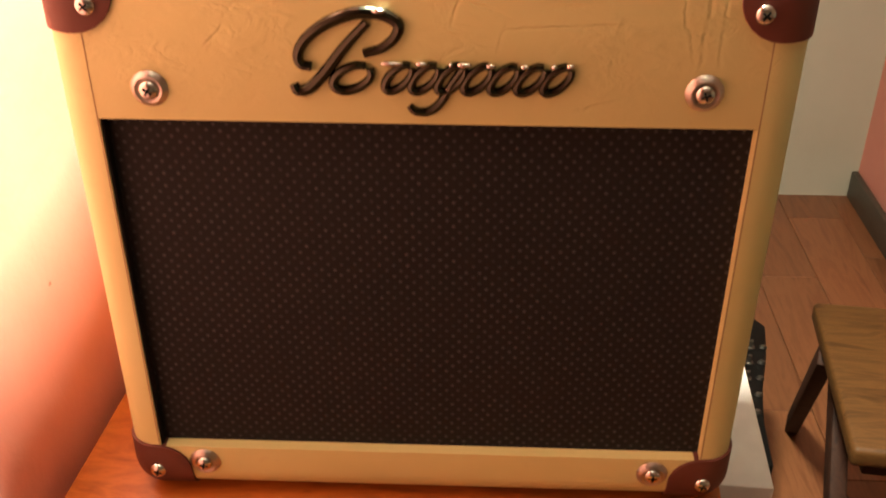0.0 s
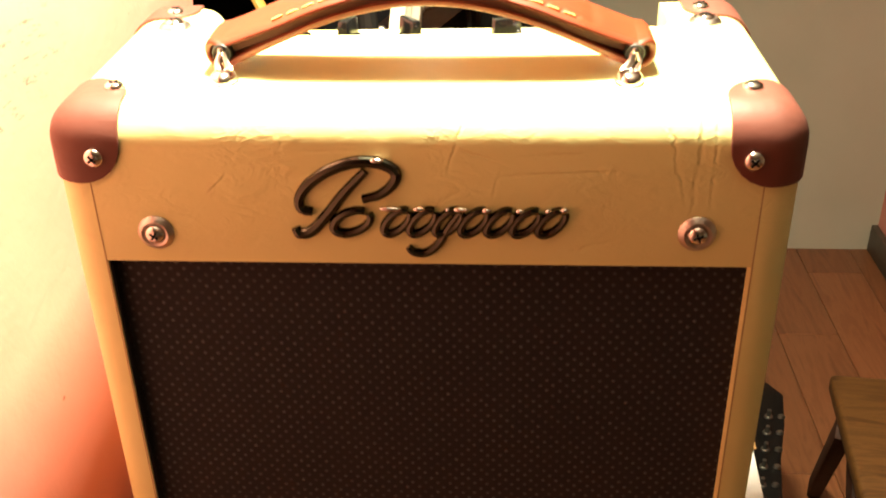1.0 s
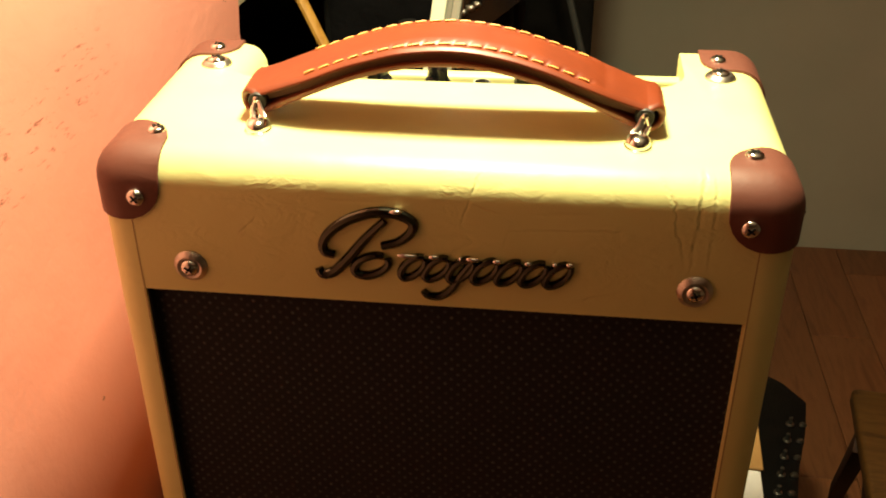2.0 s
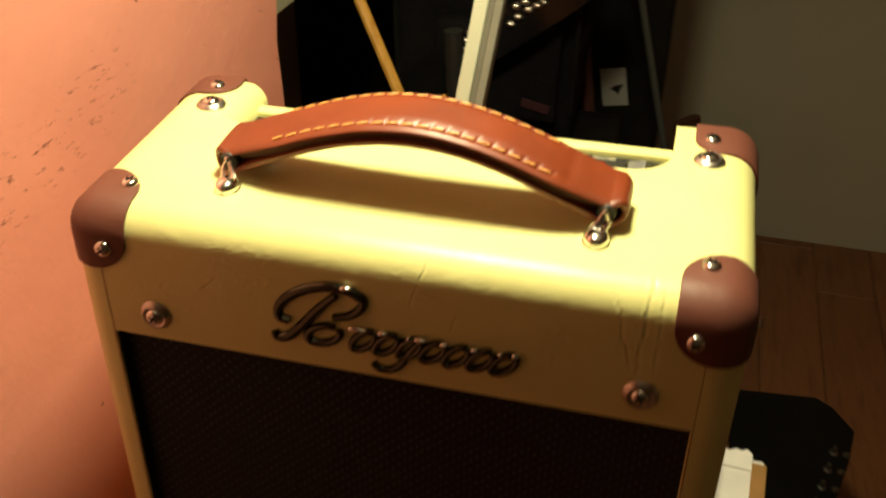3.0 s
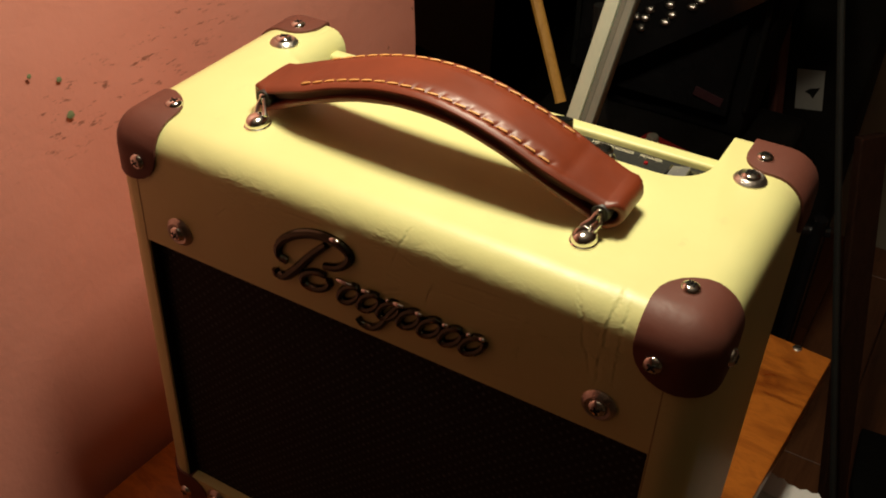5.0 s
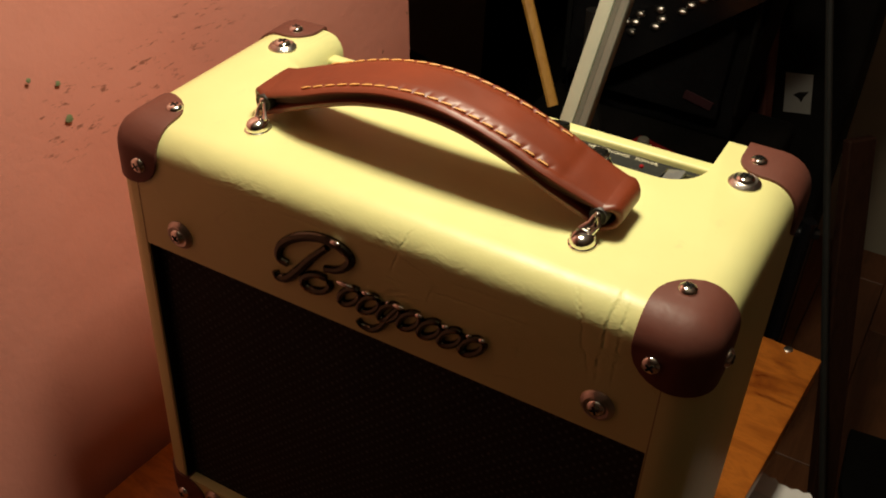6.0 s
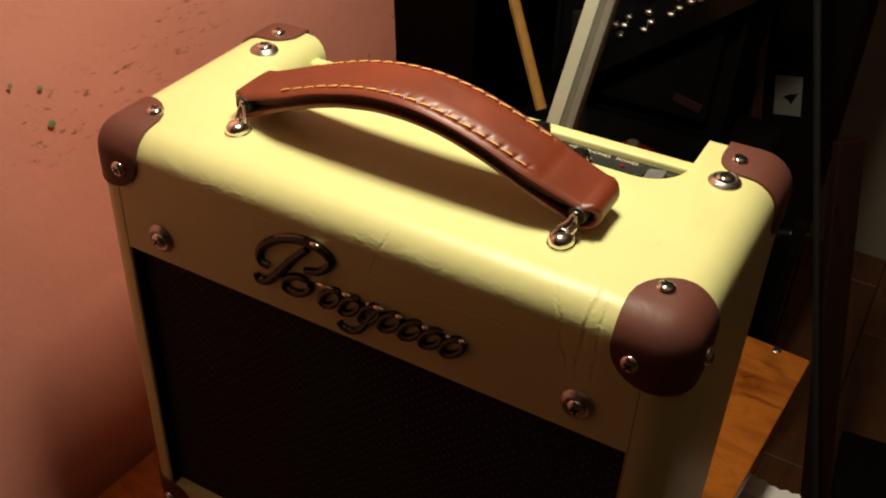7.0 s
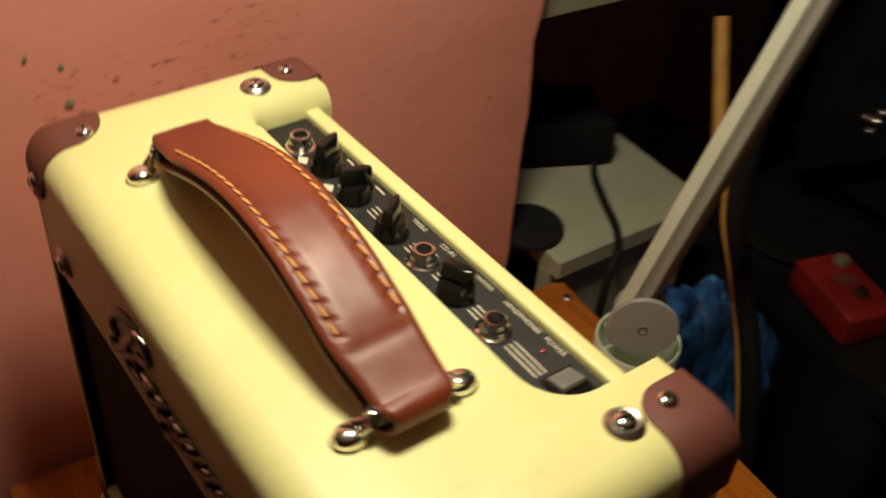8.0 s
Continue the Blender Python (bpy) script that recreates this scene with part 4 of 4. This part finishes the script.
def build_guitar():
    """An electric guitar lying beside the box, of which the headstock shows."""
    g = thing("electric_guitar", (0.36, 0.60, FLOOR), "black electric guitar headstock with metal tuners beside the table", "guitar")
    head = [(-0.085, 0.255), (0.050, 0.268), (0.074, 0.250), (0.102, 0.205), (0.098, 0.185), (0.088, 0.135), (0.066, 0.060), (0.052, -0.010), (0.045, -0.095), (-0.010, -0.095), (-0.030, 0.02), (-0.075, 0.14)]
    bm = extrude_outline(head, 0.300, 0.318)
    bmesh.ops.bevel(bm, geom=bm.edges[:], offset=0.003, segments=2, profile=0.5, affect="EDGES")
    hs = part("headstock", bm, LACQUER, g, "black headstock")
    for k in range(6):
        px, py = 0.090 - 0.0100 * k, 0.150 - 0.036 * k
        peg = join(
            lathe([(0.0030, 0.0), (0.0030, 0.014), (0.0, 0.015)], pose(px - 0.022, py, 0.317), 10),
            lathe([(0.0062, 0.0), (0.0062, 0.003), (0.0034, 0.004), (0.0, 0.004)], pose(px - 0.022, py, 0.317), 12),
            lathe([(0.0, -0.005), (0.0032, -0.004), (0.0048, 0.0), (0.0032, 0.004), (0.0, 0.005)], pose(px - 0.004, py, 0.319) @ Matrix.Diagonal((1.3, 1.0, 0.8, 1)), 12),
        )
        part("tuner", peg, TUNER, hs, "dull metal tuning peg")
    neck = tube([(0.018, -0.085, 0.305), (0.01, -0.20, 0.235), (0.0, -0.42, 0.12)], [0.024, 0.026, 0.028], 12, 0.5)
    part("neck", neck, TAN, g, "pale maple neck")
    body = [(0.13 * math.cos(a) * (1 + 0.18 * math.cos(2 * a)), 0.13 * math.sin(a)) for a in [2 * math.pi * k / 28 for k in range(28)]]
    b = extrude_outline(body, -0.02, 0.02)
    bmesh.ops.bevel(b, geom=b.edges[:], offset=0.006, segments=2, profile=0.5, affect="EDGES")
    b.transform(pose(0.0, -0.52, 0.085, 20, 0, 8))
    part("guitar_body", b, GLOSSBLACK, g)


build_guitar()


def soft_block(sx, sy, sz, wobble, seed, cuts=7):
    """A bag or case with uneven soft faces, standing on z = 0."""
    bm = bmesh.new()
    bmesh.ops.create_cube(bm, size=1, matrix=Matrix.LocRotScale((0, 0, sz / 2), None, (sx, sy, sz)))
    bmesh.ops.bevel(bm, geom=bm.edges[:], offset=min(sx, sy, sz) * 0.12, segments=2, profile=0.5, affect="EDGES")
    bmesh.ops.subdivide_edges(bm, edges=[e for e in bm.edges if e.calc_length() > 0.05], cuts=cuts, use_grid_fill=True)
    for v in bm.verts:
        if v.co.z > 0.004:
            v.co += wobble * noise.noise_vector((v.co.x * 9 + seed, v.co.y * 9, v.co.z * 9))
    return bm


# a dark speaker case, and a bag on it that carries the red pedal
case_top = -0.098
case = thing("black_speaker_case", (-0.10, 0.935, FLOOR), "black vinyl speaker case standing on the floor in the dark", "case")
part("case_body", rbox(-0.20, 0.16, -0.20, 0.14, 0, case_top - FLOOR, 0.012, 3), BLACK, case)
for x in (-0.19, 0.15):
    part("corner_cap", rbox(x - 0.014, x + 0.014, -0.206, -0.176, case_top - FLOOR - 0.035, case_top - FLOOR + 0.004, 0.006, 2), RUBBER, case)


def build_pedal():
    p = thing("effects_pedal", (-0.070, 0.795, case_top), "small red enamelled effects pedal on a black case", "pedal", turn=-17)
    part("housing", rbox(-0.048, 0.056, -0.033, 0.033, 0.002, 0.040, 0.0035, 3), RED, p, "red enamelled metal housing")
    part("base_plate", rbox(-0.046, 0.054, -0.031, 0.031, 0, 0.003, 0.0005, 1), NICKEL, p)
    part("knob", lathe([(0.0086, 0.0), (0.0083, 0.006), (0.0070, 0.008), (0.0, 0.0084)], pose(-0.030, 0.015, 0.040), 18), KNOBGREY, p, "grey control knob")
    part("footswitch", lathe([(0.0085, 0.0), (0.0085, 0.003), (0.0055, 0.004), (0.0052, 0.009), (0.0, 0.010)], pose(0.022, 0.004, 0.040), 16), TUNER, p, "dull metal footswitch")
    part("printed_bar", rbox(-0.012, 0.004, -0.010, 0.016, 0.040, 0.0402, 0), PEDALPRINT, p, smooth=False)
    part("jack_plug", tube([(-0.046, -0.004, 0.022), (-0.060, -0.006, 0.022)], 0.004, 10), NICKEL, p)


build_pedal()

lead_line = smooth_path([(-0.128, 0.806, case_top + 0.022), (-0.150, 0.800, case_top + 0.012), (-0.180, 0.795, case_top + 0.006), (-0.215, 0.800, case_top + 0.005)], 5)
tagged(part("patch_cable", tube(lead_line, 0.0035, 8), RUBBER), "thin black patch cable lying on the case", "cable")


def build_studded_strap():
    """A black leather strap with rows of chrome studs, over the back of the case."""
    s = thing("studded_strap", (-0.1, 0.90, case_top), "black leather strap with rows of chrome studs", "strap")
    line = smooth_path([(-0.135, -0.012, 0.088), (-0.085, -0.010, 0.127), (-0.037, -0.008, 0.164), (0.030, -0.004, 0.215), (0.095, 0.01, 0.265), (0.14, 0.03, 0.300)], 6)
    bm = bmesh.new()
    rows = []
    for p in line:
        rows.append([bm.verts.new((p.x + dx, p.y + dy, p.z + dz)) for dx, dy, dz in ((0.014, -0.002, -0.024), (-0.014, -0.002, 0.024), (-0.014, 0.002, 0.024), (0.014, 0.002, -0.024))])
    for a, b in zip(rows, rows[1:]):
        for k in range(4):
            bm.faces.new((a[k], a[(k + 1) % 4], b[(k + 1) % 4], b[k]))
    bm.faces.new(rows[0])
    bm.faces.new(rows[-1])
    bmesh.ops.recalc_face_normals(bm, faces=bm.faces[:])
    part("strap_leather", bm, GLOSSBLACK, s)
    stud = None
    for k, p in enumerate(line[10:-4]):
        for off in (-0.75, -0.20):
            if random.random() < 0.45:
                continue
            q = pose(p.x + 0.014 * off + random.uniform(-0.004, 0.004), p.y - 0.003, p.z - 0.024 * off + random.uniform(-0.004, 0.004), 58 + random.uniform(-12, 12), 0, random.uniform(-15, 15))
            if stud is None:
                stud = part("stud", lathe([(0.0078, 0.0), (0.0076, 0.0016), (0.0060, 0.0040), (0.0040, 0.0048), (0.0, 0.0050)], Matrix.Diagonal((0.95, 0.62, 0.9, 1)), 14), NICKEL, s, "chrome stud")
                ob = stud
            else:
                ob = new("stud", stud.data)
                ob.parent = s
                tagged(ob, "chrome stud")
            ob.matrix_basis = q
    back = soft_block(0.27, 0.10, 0.30, 0.018, 3.0)
    back.transform(pose(0.0, 0.07, 0.0))
    gig = thing("gig_bag", (-0.14, 0.935, case_top), "soft black gig bag slumped on the case", "bag")
    part("bag_shell", back, FABRIC, gig)
    part("zip", tube(smooth_path([(-0.13, 0.012, 0.05), (-0.12, 0.010, 0.27), (0.0, 0.008, 0.31), (0.12, 0.010, 0.27), (0.13, 0.012, 0.05)], 5), 0.004, 6), RUBBER, gig)
    part("pocket", soft_block(0.18, 0.03, 0.14, 0.006, 7.0, 4), FABRIC, gig).matrix_basis = pose(0.02, 0.012, 0.04)
    part("cloth_label", rbox(-0.021, 0.021, -0.0008, 0.0008, -0.007, 0.007, 0.0006, 1, m=pose(0.080, -0.0045, 0.065, 0, 12, 0)), MAROON, gig, "dull maroon cloth label")


build_studded_strap()


def build_cabinet_back():
    """A tall black case in the corner, with a white sticker on its front."""
    c = thing("tall_black_case", (-0.20, 1.26, FLOOR), "tall black case with a white sticker on its front", "case")
    part("case_body", rbox(-0.33, 0.314, -0.07, 0.07, 0, 1.25, 0.012, 3), BLACK, c)
    st = part("sticker", rbox(-0.0210, 0.0210, -0.0012, 0.0, -0.0335, 0.0335, 0.0, m=pose(0.234, -0.0703, 0.640, 0, -10, 0)), STICKER, c, "white sticker with a dark drawing", smooth=False)
    blot = extrude_outline([(-0.011, -0.006), (-0.002, -0.009), (0.004, -0.015), (0.006, -0.006), (0.011, 0.006), (0.004, 0.003), (-0.003, 0.001)], 0, 0.0006)
    blot.transform(pose(0.238, -0.0716, 0.642, 90))
    part("printed_shape", blot, SLOT, st, smooth=False)


build_cabinet_back()

# narrow boards and a rod that lean in front of the tall case
for name, a, b, w, d, mat, label, cat in (
    ("leaning_board", (0.010, 1.12, FLOOR), (-0.17, 1.178, 0.42), 0.026, 0.014, REDWOOD, "narrow reddish brown board leaning on a black case", "board"),
    ("leaning_board", (0.094, 1.10, FLOOR), (-0.087, 1.176, 0.42), 0.022, 0.014, REDWOOD, "narrow reddish brown board leaning on a black case", "board"),
    ("leaning_plank", (0.300, 0.86, FLOOR), (0.155, 0.985, -0.05), 0.045, 0.016, DARKWOOD, "dark wooden plank leaning in the corner", "plank"),
):
    a, b = Vector(a), Vector(b)
    m = (b - a).to_track_quat("Z", "Y").to_matrix().to_4x4()
    m.translation = a
    ob = part(name, rbox(-w / 2, w / 2, -d / 2, d / 2, 0.006, (b - a).length, 0.002, 1, m=m), mat)
    tagged(ob, label, cat, "boards leaning on the tall case" if cat == "board" else "")
rod = part("thin_metal_rod", tube([(0.326, 0.80, FLOOR), (0.117, 0.938, -0.03), (0.070, 0.970, 0.13), (-0.045, 1.045, 0.52)], 0.0050, 8), RODGREY)
tagged(rod, "thin grey metal rod leaning on a black case", "rod")
bar = part("glossy_crossbar", tube([(0.060, 0.885, -0.176), (0.147, 0.917, -0.174)], 0.008, 10), GLOSSBLACK)


def build_folding_stand():
    s = thing("instrument_stand", (0.10, 0.90, FLOOR), "dark glossy instrument stand in the shadow", "stand")
    part("post", tube([(0.03, 0.02, 0.0), (0.032, 0.005, 0.60)], 0.010, 10), GLOSSBLACK, s)
    for x in (-0.10, 0.14):
        part("leg", tube([(0.032, 0.01, 0.16), (x, -0.05, 0.004)], 0.008, 8), GLOSSBLACK, s)
    bpy.data.objects["glossy_crossbar"].parent = s
    bpy.data.objects["glossy_crossbar"].matrix_parent_inverse = s.matrix_world.inverted()


build_folding_stand()

# the yellow stick
sa, sb = Vector((-0.243, 0.6855, 0.212)), Vector((-0.160, 0.6435, 0.060))
stick = part("wooden_stick", tube([sa, sb], 0.0068, 8, 0.7), YELLOWWOOD)
tagged(stick, "thin yellow pine stick leaning among dark things", "stick")


def build_low_shelf():
    s = thing("low_white_shelf", (-0.30, 0.565, FLOOR), "scuffed white melamine shelf unit behind the table", "shelf", turn=-1.5)
    top = 0.03 - FLOOR
    part("top_board", rbox(-0.22, 0.114, -0.100, 0.105, top - 0.022, top, 0.0015, 1), WHITEBOARD, s)
    part("side_panel", rbox(0.085, 0.103, -0.100, 0.100, 0, top - 0.022, 0.001, 1), WHITEBOARD, s)
    part("side_panel", rbox(-0.22, -0.202, -0.100, 0.100, 0, top - 0.022, 0.001, 1), WHITEBOARD, s)
    part("back_panel", rbox(-0.202, 0.085, 0.088, 0.100, 0, top - 0.022, 0.001, 1), WHITEBOARD, s)


build_low_shelf()
puck = thing("round_black_speaker", (-0.244, 0.469, 0.03), "round black speaker puck on a white shelf", "speaker")
part("puck_body", lathe([(0.032, 0.0), (0.0345, 0.001), (0.0345, 0.006), (0.0332, 0.0078), (0.022, 0.0080), (0.0, 0.0080)], None, 32), RUBBER, puck)
# black pouch, made larger to stand for the shade on the shelf's back
pouch = part("soft_pouch", soft_block(0.095, 0.130, 0.050, 0.014, 11.0, 5), FABRIC)
pouch.matrix_world = pose(-0.358, 0.578, 0.031, 0, 0, -28)
tagged(pouch, "soft black pouch on a white shelf, enlarged for the shade", "pouch")
wire_line = smooth_path([(-0.34, 0.655, 0.036), (-0.285, 0.592, 0.036), (-0.236, 0.562, 0.036), (-0.196, 0.542, 0.036), (-0.170, 0.520, 0.034), (-0.158, 0.500, 0.018), (-0.152, 0.490, -0.06), (-0.150, 0.486, -0.30), (-0.17, 0.50, FLOOR + 0.006)], 6)
tagged(part("power_cable", tube(wire_line, 0.0042, 8), RUBBER), "black power cable across the white shelf", "cable")
hose_line = smooth_path([(-0.100, 0.577, 0.22), (-0.090, 0.572, 0.118), (-0.060, 0.572, 0.053), (-0.024, 0.572, -0.027), (0.004, 0.577, -0.15), (0.014, 0.605, -0.45), (-0.005, 0.605, FLOOR + 0.012)], 6)
tagged(part("black_hose", tube(hose_line, 0.010, 10), RUBBER), "thick black cable hanging behind the table", "cable")
tagged(part("yellow_cord", tube([p + Vector((-0.0125, -0.004, 0)) for p in hose_line[4:]], 0.0022, 6), YELLOWWOOD), "thin yellow cord beside a black cable", "cable")


def build_wall_cabinet():
    c = thing("white_wall_cupboard", (-0.2650, 0.446, 0.259), "white painted wall cupboard in the dark recess", "cupboard", turn=-4.5)
    part("carcass", rbox(-0.60, 0, 0, 0.62, 0, 0.50, 0.002, 1), WHITEBOARD, c)
    part("door", rbox(0.0, 0.016, 0.004, 0.616, 0.004, 0.49, 0.003, 2), WHITEBOARD, c)


build_wall_cabinet()


def build_bag():
    """Crumpled blue film behind the lamp."""
    bm = bmesh.new()
    bmesh.ops.create_icosphere(bm, subdivisions=5, radius=1)
    for v in bm.verts:
        d = v.co.copy()
        fold = 0.24 * noise.noise(d * 1.8) + 0.34 * abs(noise.noise(Vector((d.x * 3.4 + d.z * 1.5 + 3, d.y * 3, d.z * 1.2 + 1)))) + 0.10 * abs(noise.noise(Vector((d.x * 8 + d.z * 4, d.y * 8, d.z * 2))))
        v.co = Vector((d.x * 0.078, d.y * 0.055, d.z * 0.135)) * (0.85 + fold)
    return bm


bag = part("plastic_bag", build_bag(), BLUE, sharp=50)
bag.matrix_world = pose(-0.095, 0.600, -0.13)
tagged(bag, "crumpled glossy blue plastic bag behind the table", "bag")
crate = thing("black_crate", (-0.11, 0.60, FLOOR), "black crate on the floor under a blue bag", "crate")
part("crate_body", rbox(-0.075, 0.075, -0.055, 0.055, 0, 0.50, 0.006, 2), RUBBER, crate)

# dots of green paint on the pink wall
for y, z, r in ((0.0610, 0.2800, 0.0030), (0.061, 0.306, 0.0020), (0.040, 0.3165, 0.0018)):
    fleck = lathe([(r, 0.0), (r * 0.8, 0.0002), (0.0, 0.00025)], None, 11)
    for v in fleck.verts:
        v.co.x *= 1 + 0.5 * noise.noise((v.co.y * 900, y * 99, z))
    n_out = Vector((1, -0.17, 0.16)).normalized()
    fleck.transform(Matrix.Translation((wall_x(y, z) + 0.0015, y, z)) @ n_out.to_track_quat("Z", "Y").to_matrix().to_4x4())
    part("paint_fleck", fleck, GREENPAINT, wall_west)

# ---- floor planks ----
plank_meshes = {}
PW = 0.128
for row in range(29):
    px = -1.28 + PW * row
    start = -3.09
    while start < 1.88:
        end = min(start + (0.62 if start > -3.09 else 0.62 * (0.3 + 0.14 * ((row * 3) % 5))), 1.895)
        if end - start < 0.05:
            break
        key = round(end - start, 2)
        if key not in plank_meshes:
            bm = rbox(-PW / 2 + 0.0006, PW / 2 - 0.0006, 0.0006, key - 0.0006, -0.008, 0.0, 0.0012, 1)
            ob = part("plank", bm, PLANK, floor, smooth=False)
            plank_meshes[key] = ob.data
        else:
            ob = new("plank", plank_meshes[key])
            ob.parent = floor
        ob.matrix_basis = pose(px + PW / 2, start, FLOOR)
        start = end
